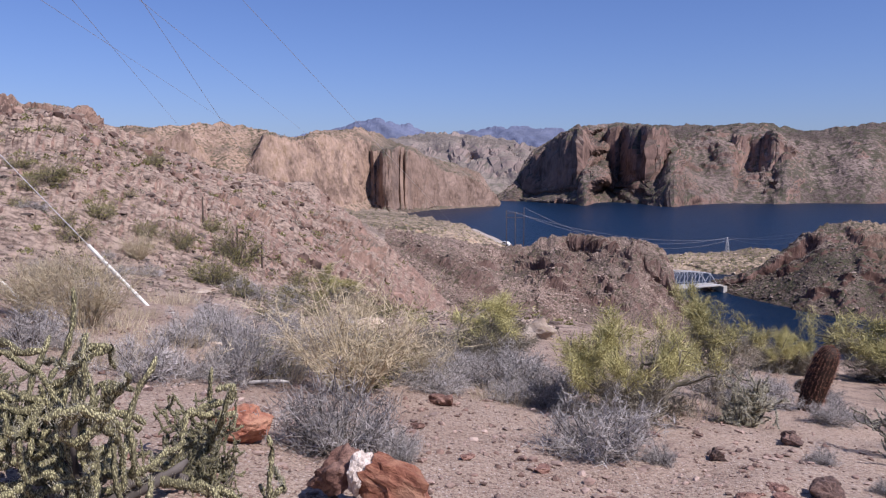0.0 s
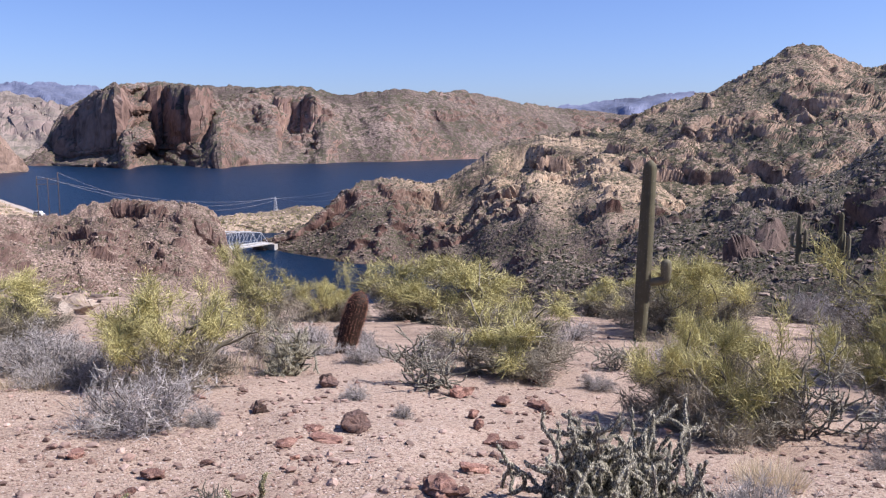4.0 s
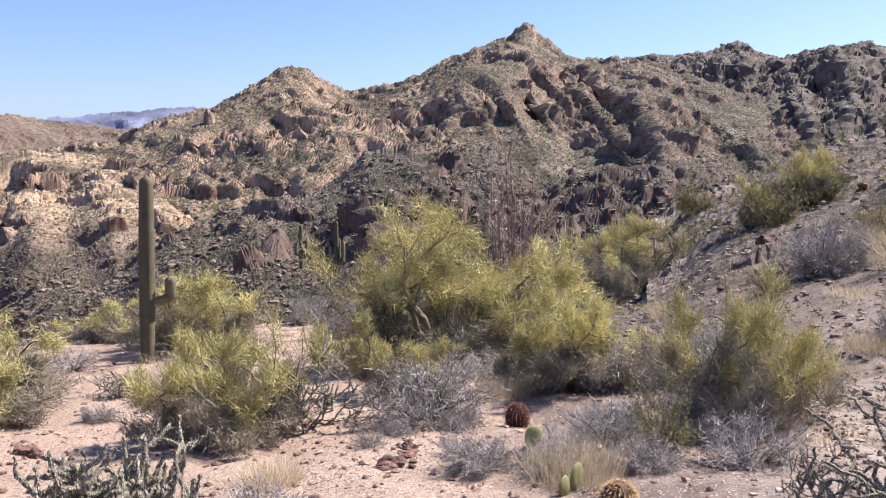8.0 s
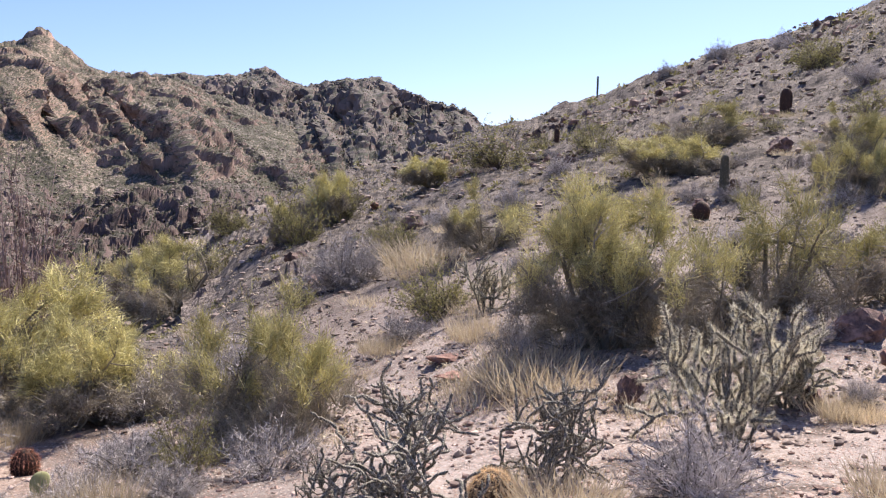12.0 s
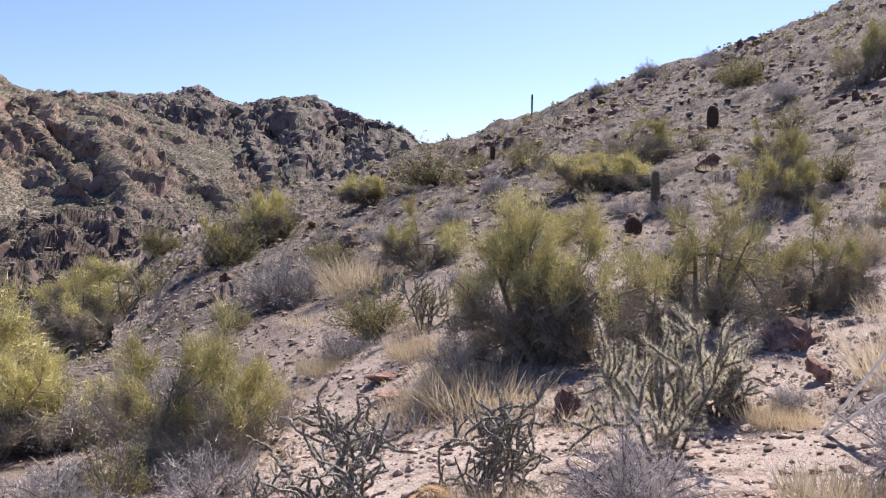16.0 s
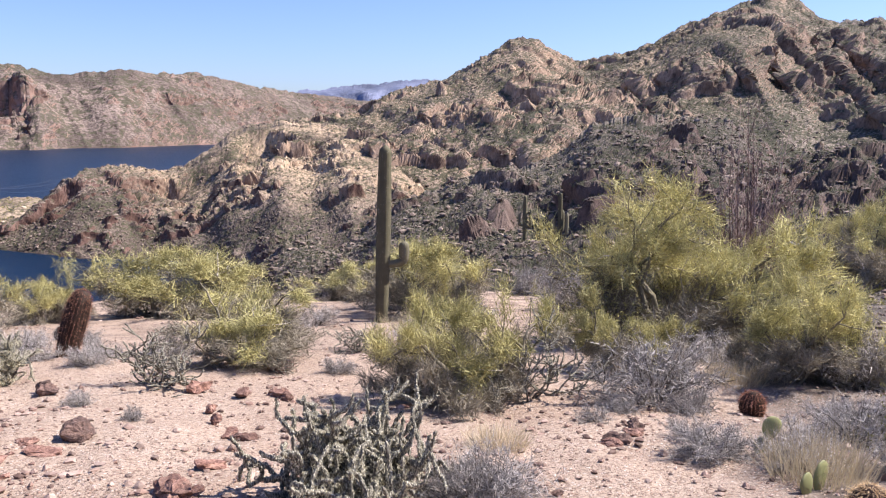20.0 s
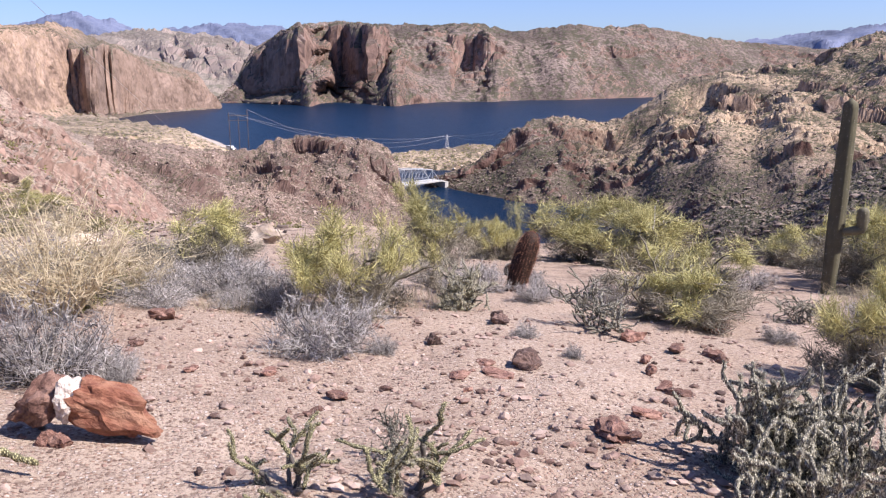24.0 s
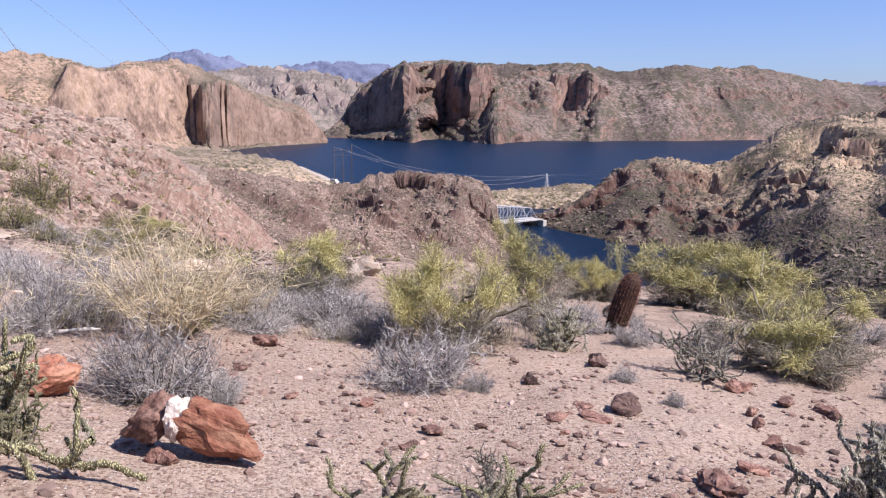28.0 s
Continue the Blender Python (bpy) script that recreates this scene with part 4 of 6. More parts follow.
def cholla(seed, joint_mat, spine_mat, spines=16, spread=0.9, mains=7, depth=5, name="cholla_cactus", fat=0.007, droop=0.0, spine_len=0.014, joint=(0.05, 0.12), keep=0.55, up=0.3, bend=0.16, tilt=(0.3, 1.8)):
    """Jointed, spiny, crooked branches, about 1 m high and wide."""
    rng = np.random.default_rng(seed)
    root = new(name)
    joints, sp = Soup(), Soup()

    def grow(soup, p, d, level, r):
        ln = rng.uniform(*joint) * (1.5 if level == 0 else 1)
        path, d2 = wander(rng, p, d, ln, 8, bend, 0.03 - droop)
        k = np.linspace(0, 1, 9)
        rr = r * (1 - 0.25 * k) * (1 + 0.26 * np.where(np.arange(9) % 2, 1, -1) * rng.uniform(0.4, 1.2, 9))
        soup.tube(path, rr, 5)
        m = int(spines * (0.3 if level == 0 else 1))
        if m:
            q = rng.uniform(0, 1, m)
            base = np.stack([np.interp(q, k, path[:, j]) for j in range(3)], -1)
            out = unit(unit(np.cross(np.broadcast_to(d2, (m, 3)), rng.normal(size=(m, 3)))) + 0.5 * d2)
            base = base + out * (r * 0.8)
            sp.spikes(base, base + out * (spine_len * rng.uniform(0.6, 1.3, m))[:, None], 0.0011, rng)
        if level < depth:
            count = 3 if rng.random() < 0.3 else 2 if rng.random() < 0.75 else 1
            for _ in range(count):
                side = rng.normal(size=3) * spread
                side[2] = side[2] * 0.8 + up - droop * 3
                at = path[-1] if rng.random() < 0.5 else path[rng.integers(2, 6)]
                grow(joints, at, d2 * keep + side, level + 1, max(r * 0.93, fat * 0.7))

    for i in range(mains):
        a = 2 * np.pi * (i + rng.uniform(-0.3, 0.3)) / mains
        lean = rng.uniform(*tilt)
        base = Soup()
        grow(base, np.array([0.03 * np.cos(a), 0.03 * np.sin(a), -0.02]), np.array([lean * np.cos(a), lean * np.sin(a), 1.0]), 0, fat)
        part("stem", base, M_cholla_dead, root, "dark woody stem at the base")
    part("jointed_crown", joints, joint_mat, root, "crooked spiny joints", kind="stuff")
    part("spine_cover", sp, spine_mat, root, kind="stuff")
    return root


def ribbed(soup, path, radii, ribs=16, depth=0.13):
    """A fluted cactus stem along a path."""
    path, radii = np.asarray(path, float), np.asarray(radii, float)
    sides = ribs * 2
    d = unit(np.gradient(path, axis=0))
    ref = np.array([0.0, 1.0, 0.0])
    u = unit(np.cross(d, ref))
    w = np.cross(d, u)
    a = np.linspace(0, 2 * np.pi, sides, endpoint=False)
    f = 1 + depth * np.where(np.arange(sides) % 2 == 0, 0.5, -1.0)
    ring = path[:, None] + radii[:, None, None] * f[None, :, None] * (np.cos(a)[None, :, None] * u[:, None] + np.sin(a)[None, :, None] * w[:, None])
    k = len(path)
    i = np.arange(k * sides).reshape(k, sides)
    j = np.roll(i, -1, axis=1)
    quads = np.stack([i[:-1], j[:-1], j[1:], i[1:]], -1).reshape(-1, 4)
    tris = np.stack([i[-1], j[-1], np.full(sides, k * sides)], -1)
    soup.add(np.vstack([ring.reshape(-1, 3), path[-1] + d[-1] * radii[-1] * 0.3]), quads, tris)
    return ring[:, ::2]


def fuzz(soup, ridge, rng, per, length, width=0.004, out_from=None):
    """Spines along the ribs."""
    k, n, _ = ridge.shape
    q = rng.uniform(0, k - 1.001, (per, n))
    i = q.astype(int)
    c = np.arange(n)[None, :].repeat(per, 0)
    p = ridge[i, c] * (1 - (q - i))[..., None] + ridge[i + 1, c] * (q - i)[..., None]
    mid = ridge.mean(1)
    cen = mid[i] * (1 - (q - i))[..., None] + mid[i + 1] * (q - i)[..., None]
    p, o = p.reshape(-1, 3), unit((p - cen).reshape(-1, 3))
    d = unit(o + rng.normal(size=p.shape) * 0.6)
    soup.spikes(p, p + d * (length * rng.uniform(0.5, 1.2, len(p)))[:, None], width, rng)


def dome(h, r, n, start=0.75):
    """Heights and radii of an upright stem with a round top."""
    k = np.linspace(0, 1, n) ** 0.8
    rad = r * (0.80 + 0.20 * np.sin(np.pi * np.clip(k * 1.1, 0, 1) * 0.9))
    top = np.clip((k * h - (h - 1.3 * r)) / (1.3 * r), 0, 1)
    return k * h, rad * np.sqrt(np.clip(1 - top ** 2, 0.0, 1)) + 1e-4


def barrel_cactus(seed, h, r, spine_mat, lean=(0, 0), ribs=20, name="barrel_cactus", per=60):
    rng = np.random.default_rng(seed)
    root = new(name)
    body, sp = Soup(), Soup()
    z, rad = dome(h, r, 26)
    path = np.stack([lean[0] * (z / h) ** 1.2 * h, lean[1] * (z / h) ** 1.2 * h, z - 0.03], -1)
    ridge = ribbed(body, path, rad, ribs, 0.12)
    fuzz(sp, ridge, rng, per, 0.045 + 0.03 * r, 0.0035)
    stem = part("body", body, M_barrel, root, "dark ribbed cactus body")
    part("spine_cover", sp, spine_mat, stem, kind="stuff")
    return root


def saguaro(seed, h, r, arms=(), name="saguaro_cactus", lean=(0.0, 0.0)):
    """arms: (height of the joint, heading in degrees, reach, height of the tip, radius)."""
    rng = np.random.default_rng(seed)
    root = new(name)
    body, sp = Soup(), Soup()
    z, rad = dome(h, r, 34)
    path = np.stack([lean[0] * z, lean[1] * z, z - 0.05], -1)
    ridge = ribbed(body, path, rad, 17, 0.24)
    fuzz(sp, ridge, rng, 60, 0.035, 0.004)
    trunk = part("trunk", body, M_cactus, root, "tall ribbed grey-green stem")
    for hz, az, reach, tip, ra in arms:
        arm = Soup()
        a = radians(az)
        k = np.linspace(0, 1, 18)
        bow = np.clip(k / 0.35, 0, 1)
        out = reach * np.sin(bow * np.pi / 2) + r * 0.3
        zz = hz + np.where(k < 0.35, 0.25 * reach * (1 - np.cos(bow * np.pi / 2)), 0.25 * reach + (tip - hz - 0.25 * reach) * (k - 0.35) / 0.65)
        rr = ra * np.clip(0.7 + 0.5 * k, 0, 1) * np.sqrt(np.clip(1 - np.clip((k - 0.8) / 0.2, 0, 1) ** 2, 0, 1)) + 1e-4
        rg = ribbed(arm, np.stack([out * math.sin(a) + lean[0] * hz, out * math.cos(a) + lean[1] * hz, zz], -1), rr, 12, 0.13)
        fuzz(sp, rg, rng, 24, 0.03, 0.004)
        part("arm", arm, M_cactus, root)
    part("spine_cover", sp, M_spine_grey, trunk, "short pale grey spines", kind="stuff")
    return root


def prickly_pear(seed, pads, name="prickly_pear"):
    """pads: (x, z of the base, tilt in degrees, height, width)."""
    rng = np.random.default_rng(seed)
    root = new(name)
    for x, z, tilt, h, w in pads:
        s = Soup()
        u, v = np.meshgrid(np.linspace(0, np.pi, 10), np.linspace(0, 2 * np.pi, 18, endpoint=False), indexing="ij")
        px, pz, py = np.sin(u) * np.cos(v) * w / 2, (1 - np.cos(u)) * h / 2, np.sin(u) * np.sin(v) * 0.022
        px = px * (0.72 + 0.42 * pz / h)
        ca, sa = math.cos(radians(tilt)), math.sin(radians(tilt))
        yaw = rng.uniform(-0.5, 0.5)
        X, Zz = x + px * ca + pz * sa, z - px * sa + pz * ca
        i = np.arange(180).reshape(10, 18)
        j = np.roll(i, -1, axis=1)
        s.add(np.stack([X * math.cos(yaw) - py * math.sin(yaw), X * math.sin(yaw) + py * math.cos(yaw), Zz], -1), np.stack([i[:-1], i[1:], j[1:], j[:-1]], -1).reshape(-1, 4))
        part("pad", s, M_pad, root)
    return root


def rock_mesh(seed, name, material, rough=0.42, detail=3, flatten=0.75, chips=13):
    rng = np.random.default_rng(seed)
    bm = bmesh.new()
    bmesh.ops.create_icosphere(bm, subdivisions=detail, radius=0.5)
    cuts = [(unit(rng.normal(size=3)), rng.uniform(0.2, 0.4) if chips > 8 else rng.uniform(0.32, 0.44)) for _ in range(chips)]
    off = rng.uniform(0, 50, 3)
    for vt in bm.verts:
        p = np.array(vt.co)
        for nrm, dist in cuts:
            over = p @ nrm - dist
            if over > 0:
                p = p - nrm * over * 0.97
        k = noise.fractal(Vector(p * 3.2 + off), 0.8, 2.1, 5) + 0.5 * (0.5 - abs(noise.noise(Vector(p * 6.0 + off))))
        p = p * (1 + rough * k)
        vt.co = (p[0], p[1], p[2] * flatten)
    me = bpy.data.meshes.new(name)
    bm.to_mesh(me)
    bm.free()
    me.materials.append(material)
    return me


# ------------------------------------------------------------ placing
# where things stand: x, y, height, width in metres
SPLIT_ROCK = [
    (-0.43, 5.44, 0.39, 0.75),
]
RED_ROCK = [
    (-1.52, 6.51, 0.23, 0.46),
]
ROCK_AHEAD = [
    (0, 9.65, 0.2, 0.34), (5.15, 8.35, 0.22, 0.35), (6.81, 9, 0.19, 0.3), (5.32, 7.68, 0.12, 0.28), (4.25, 6.54, 0.21, 0.13), (5.68, 7.52, 0.13, 0.28),
    (2.81, 4.78, 0.14, 0.34), (2.31, 6.38, 0.08, 0.22), (3.35, 5.2, 0.09, 0.25), (1.25, 6.14, 0.08, 0.2), (0.97, 5.71, 0.07, 0.16), (-0.56, 5.17, 0.1, 0.16),
    (0.2, 6.9, 0.07, 0.14), (2.71, 6.76, 0.07, 0.2), (-0.23, 8, 0.09, 0.16), (4.11, 5.92, 0.09, 0.24), (2.88, 4.68, 0.06, 0.18), (0.81, 6.84, 0.07, 0.2),
    (4.58, 7.12, 0.18, 0.14), (4.1, 6.1, 0.08, 0.2), (7.02, 9.19, 0.19, 0.24), (2.71, 6.47, 0.07, 0.31), (2.81, 4.76, 0.14, 0.34), (6.54, 3.55, 0.09, 0.23),
]
ROCK_FARTHER = [
    (6.2, 3.58, 0.07, 0.25), (5.66, 7.35, 0.11, 0.23), (6.78, 8.82, 0.16, 0.28), (11.25, -1.16, 0.13, 0.62), (10.26, -1.13, 0.12, 0.42), (7.76, -5.2, 0.3, 0.3),
    (39.5, -0.51, 0.37, 0.78),
]
ROCK = ROCK_AHEAD + ROCK_FARTHER
ROCK_DARK = [
    (3.06, 6.63, 0.15, 0.36), (2.5, 7.63, 0.12, 0.21), (3.8, 9.04, 0.15, 0.28), (3.81, 9.2, 0.13, 0.23), (6.25, 3.56, 0.11, 0.25), (6.78, 3.62, 0.11, 0.19),
    (7.36, -4.15, 0.24, 0.27), (8.03, -2.63, 0.32, 0.35), (24.34, 1.34, 0.4, 1.15), (29.27, 2.21, 0.52, 1.19), (28.62, -1.78, 0.48, 1.17), (8.98, -5.52, 0.39, 0.7),
    (24.89, -12.71, 0.49, 1.11), (19.9, -8.29, 0.44, 0.58), (9.12, -5.73, 0.21, 0.69), (77.25, -29.09, 0.92, 2.26),
]
ROCK_PALE = [
    (-9.78, 23.72, 0.23, 1.46), (-6.29, 21.71, 0.18, 0.89), (-7.5, 16.38, 0.14, 0.45), (-1.45, 17.1, 0.24, 1.05), (-2.11, 14.44, 0.2, 0.59), (-2.93, 10.46, 0.29, 0.43),
    (1.88, 21.7, 0.33, 1.19), (2.54, 21.58, 0.33, 0.75), (2.11, 18.61, 0.44, 1.15),
]
GREY_SHRUB_AHEAD = [
    (-0.84, 6.77, 0.68, 1), (1.44, 7.59, 0.6, 1.05), (1.91, 7.37, 0.19, 0.26), (-0.09, 10.43, 0.36, 0.91), (0.91, 10.86, 0.53, 1.04), (1.29, 10.01, 0.43, 0.76),
    (5.08, 10.85, 0.3, 0.57), (3.79, 8.32, 0.19, 0.31), (-2.53, 10.64, 0.48, 0.95), (0.85, 10.07, 0.28, 0.55), (-0.37, 7.04, 0.24, 0.42), (-2.53, 10.69, 0.63, 0.88),
    (-3.5, 11.36, 0.47, 0.93), (0.99, 12.58, 0.44, 1.21), (9.58, 8.93, 0.52, 1.02), (4.29, 3.52, 0.41, 0.72), (-0.34, 6.66, 0.34, 0.25), (3.75, 7.11, 0.21, 0.2),
    (8.33, 4.24, 0.78, 1.46), (23.32, 16.57, 1.01, 1.58), (4.31, 3.47, 0.38, 0.79), (7.18, 8.19, 0.23, 0.45), (11.17, 2.74, 0.72, 1.56),
]
GREY_SHRUB_FARTHER = [
    (9.35, 1.37, 0.51, 0.75), (18.72, 11.92, 1.41, 1.84), (6.76, 1.44, 0.29, 0.57), (22.49, 0.42, 1.49, 2.09), (6.37, 2.76, 0.3, 0.68), (5.22, -2.14, 0.57, 0.9),
    (22.3, 0.07, 1.42, 1.27), (87.76, -37.93, 1.92, 2.63), (68.15, -34.85, 2.3, 2.06), (86.83, -31.99, 1.51, 2.46), (30.25, -7.17, 0.77, 1.05), (25.66, -4.68, 0.72, 1.06),
    (13.13, 2.08, 1, 1.78), (4.74, -3.99, 0.97, 0.98), (70.52, -36.49, 2.18, 2.14), (31, -19.38, 0.97, 1.67), (7.17, -4.5, 0.22, 0.33), (9.21, -5.01, 0.42, 0.76),
]
GREY_SHRUB = GREY_SHRUB_AHEAD + GREY_SHRUB_FARTHER
DRY_SHRUB = [
    (-1.03, 9.38, 0.82, 1.6), (-0.31, 10.93, 0.37, 0.88), (-5.2, 12.12, 0.5, 1.48), (-6.22, 12.68, 0.44, 1.21), (-11.4, 30.92, 0.82, 1.31), (-8.93, 18.89, 0.39, 0.67),
    (-1.78, 18.07, 0.38, 0.74), (10.66, 10.08, 0.5, 0.88), (12.12, -8.82, 0.58, 0.85),
]
GREEN_BUSH_AHEAD = [
    (-0.93, 10.48, 0.67, 0.9), (-2.06, 10.2, 0.4, 0.39), (-7.54, 27.23, 0.95, 1.34), (-10.13, 41.11, 1.9, 1.75), (-11.78, 37.08, 0.98, 1.06), (-14.93, 36.13, 0.9, 1.03),
    (-18.64, 39.62, 0.94, 1.62), (-20.63, 59.19, 0.99, 1.21), (-4.9, 27.02, 0.61, 0.96), (-3.39, 16.35, 0.43, 0.54), (-1.69, 20.69, 0.55, 0.85), (-21.69, 42.63, 0.59, 1.22),
    (-2.92, 19.02, 0.4, 0.52), (-13.07, 36.5, 0.66, 0.85), (-12.95, 46.23, 0.77, 0.95), (12.19, 6.93, 0.88, 1.43), (7.68, 1.56, 0.73, 0.53), (34.47, 2.75, 1.79, 1.85),
    (48.31, 7.56, 1.3, 1.66), (37.87, 6.38, 1.13, 1.57), (26.82, -0.78, 0.83, 0.97), (36.46, -5.84, 1.54, 2.31), (34.35, -9.62, 2, 1.48), (37.78, 1.11, 2.4, 1.59),
]
GREEN_BUSH_FARTHER = [
    (48.51, 7.73, 1.46, 1.69), (24.79, -0.97, 1.03, 1.21), (14.49, -1.3, 0.91, 0.83), (43.78, -24.31, 1.41, 1.89), (43.05, -24.11, 1.51, 1.71), (30.6, -26.49, 1.27, 2.24),
    (18.18, -12.65, 0.72, 0.84), (11.35, -6.08, 0.6, 0.59),
]
GREEN_BUSH = GREEN_BUSH_AHEAD + GREEN_BUSH_FARTHER
PALOVERDE_YOUNG = [
    (2.14, 9.66, 1.05, 1.3),
]
PALOVERDE_AHEAD = [
    (0.37, 13.75, 1.09, 1.72), (5.35, 16.52, 1.5, 2.2), (7.47, 17.95, 0.97, 1.39), (9.78, 17.26, 1.6, 2.8), (7, 10.14, 1.45, 2.15), (-4.65, 34.82, 1.47, 2.4),
    (15.18, 13.65, 1.87, 2.61), (17.49, 19.77, 1.44, 2.64), (7.03, 5.92, 1.26, 1.53), (16.37, 14.83, 1.8, 2.84), (7.21, 5.98, 1, 1.31), (11.71, 3.51, 1.5, 1.78),
    (35.01, 7.83, 3.07, 3.86), (11.13, 3.24, 1.5, 1.83), (9.12, 1, 1.44, 1.62), (37.63, 1.5, 2.4, 2.12), (20.57, -3.06, 1.73, 1.62), (17.74, -10.93, 2.06, 1.51),
    (28.7, -11.87, 1.54, 2.93), (35.06, 3.02, 1.88, 1.94), (45.14, 10.47, 3.72, 5.17), (38.97, -3.05, 1.36, 2.13), (10.41, -6.89, 1.42, 1.19), (13.01, -10.7, 1.99, 1.34),
]
PALOVERDE_FARTHER = [
    (19.26, -11.59, 1.79, 1.6), (29.12, -21.74, 2.59, 2.54), (21.95, -19.51, 1.09, 1.43), (25.65, -9.29, 1.32, 2.58), (22.81, -13.91, 1.06, 1.39), (9.86, 5.52, 1.1, 1.39),
]
PALOVERDE = PALOVERDE_AHEAD + PALOVERDE_FARTHER
CHOLLA_PALE = [
    (3.8, 10.38, 0.62, 0.76), (6.32, -2.87, 1.15, 1.15), (7.46, -3.94, 0.71, 0.74), (13.87, -2.08, 0.92, 1),
]
BARREL_BIG = [
    (5.26, 11.96, 1, 0.43),
]
BARREL_PALE = [
    (6.19, 14.25, 0.26, 0.23),
]
CHOLLA_LOW = [
    (4.94, 8.73, 0.65, 1.13),
]
PENCIL_CHOLLA = [
    (0.6, 4.2, 0.36, 0.5), (1.18, 4.1, 0.5, 0.6),
]
CHOLLA_DEAD = [
    (1.28, 4.63, 0.51, 0.31), (9.18, 10.04, 0.51, 1.04), (7.47, 5.34, 1.11, 1.22), (5.56, -0.33, 0.95, 1.25), (6.02, -1.44, 1.02, 1.02), (5.9, 0.16, 0.5, 0.57),
]
CHOLLA_LIVE = [
    (-1.91, 4.67, 1.42, 1.45), (-3.12, 6.05, 0.92, 0.49), (-1.67, 5.52, 0.77, 0.68), (-1.39, 5.11, 0.6, 0.36),
]
SAGUARO = [
    (13.39, 13.8, 4.2, 0.51),
]
CHOLLA_BIG = [
    (3.56, 3.83, 0.99, 1.11),
]
PALOVERDE_TREE = [
    (13.82, 6.53, 3.28, 3.58), (10.38, -3.16, 2.32, 2.1),
]
PRICKLY_PEAR = [
    (6.64, 2.47, 0.28, 0.33), (5.97, 1.86, 0.25, 0.28),
]
BARREL_SMALL = [
    (8.41, 3.21, 0.29, 0.24), (5.76, 1.45, 0.19, 0.25),
]
GRASS = [
    (6.31, 1.92, 0.37, 0.55), (5.54, 4.29, 0.2, 0.4), (10.14, 4.07, 0.31, 0.61), (22.84, 4.35, 0.47, 0.93), (20.83, -1.81, 0.73, 2.13), (9.43, -2.08, 0.27, 1.25),
    (13.03, -0.36, 0.29, 0.64), (11.97, -1.72, 0.42, 0.76), (10.63, -3.76, 0.45, 0.89), (5.27, -1.32, 0.23, 0.6), (6.96, -4.18, 0.2, 0.3), (6.93, -5.75, 0.56, 0.99),
    (4.61, -3.19, 0.22, 0.54), (6.78, -4.37, 0.16, 0.31),
]
BARREL_N = [
    (5.51, -0.89, 0.25, 0.3),
]
PALOVERDE_DARK = [
    (10.42, -5.15, 1.65, 1.4),
]
BARREL_FAR = [
    (42.79, -3.49, 1.07, 0.38), (42.03, -9.78, 0.77, 0.26), (32.54, -16.95, 1.09, 0.46), (20.8, -9.51, 0.45, 0.29), (19.14, -7.96, 0.49, 0.4), (32.45, -16.95, 0.99, 0.32),
    (51.33, -11.96, 0.88, 0.32), (45.53, -26.73, 0.64, 0.31), (25.75, -21.54, 0.38, 0.21), (38.68, -17.27, 0.47, 0.34),
]
SAGUARO_DARK = [
    (20.9, -9.28, 1.14, 0.25),
]
SAGUARO_SLIM = [
    (96.7, -27.27, 2.5, 0.27), (27.64, -21.37, 2.58, 0.26),
]
LOG = [
    (-1.98, 9.33, 0.055, 0.5),
]


def bounds(root, trim=3.0):
    """Width and height of a thing built round its base."""
    pts = np.vstack([np.array([v.co for v in o.data.vertices]) for o in (root, *root.children_recursive) if o.type == "MESH"])
    lo, hi = np.percentile(pts, trim * 2.5, axis=0), np.percentile(pts, 100 - trim * 2.5, axis=0)
    hi[2] = np.percentile(pts[:, 2], 100 - trim)
    return max((hi[0] - lo[0] + hi[1] - lo[1]) / 2, 1e-3), max(hi[2], 1e-3)


def stand(variants, spots, label, category, group="", seed=0, sink=0.0, turn=True, trim=3.0):
    """Stand copies of the variants on the ground at (x, y, height, width)."""
    rng = random.Random(seed)
    made = []
    variants = [(v, *bounds(v, trim)) for v in variants]
    for i, (x, y, h, w) in enumerate(spots):
        v, vw, vh = variants[i % len(variants)]
        sx, sz = w / vw, h / vh
        sz = min(max(sz, sx * 0.55), sx * 1.4)
        m = Matrix.Translation((x, y, g(x, y) - sink * h)) @ Matrix.Rotation(rng.uniform(0, 6.28) if turn else 0, 4, "Z") @ Matrix.Diagonal((sx, sx * rng.uniform(0.9, 1.1), sz, 1))
        if i < len(variants):
            v.matrix_basis = m
            ob = v
        else:
            ob = copy_thing(v, m)
            ob.matrix_basis = m
        made.append(tagged(ob, label, category, group))
    return made


# ------------------------------------------------------------ palo verdes and shrubs
stand([palo_verde(s, 250, bare=0.22) for s in (11, 12, 13, 14, 15, 16)], [(x, y, h * 0.92, w) for x, y, h, w in PALOVERDE], "yellow-green palo verde with fine bare twigs", "tree", "palo verdes on the slope", 1, trim=1.2)
stand([palo_verde(21, 300, 12, fine=0.75, bare=0.2), palo_verde(22, 320, 13, low=0.35, fine=0.75)], [(x, y, h * 0.84, w) for x, y, h, w in PALOVERDE_TREE], "large dense palo verde, dark inside", "tree", "large palo verdes", 2, trim=1.2)
stand([palo_verde(23, 110, 8, bare=0.3)], PALOVERDE_DARK, "thin palo verde with dark exposed limbs", "tree", seed=3)
stand([palo_verde(24, 190, 8, bare=0.15)], PALOVERDE_YOUNG, "sparse young palo verde with pale green stems", "tree", seed=4)
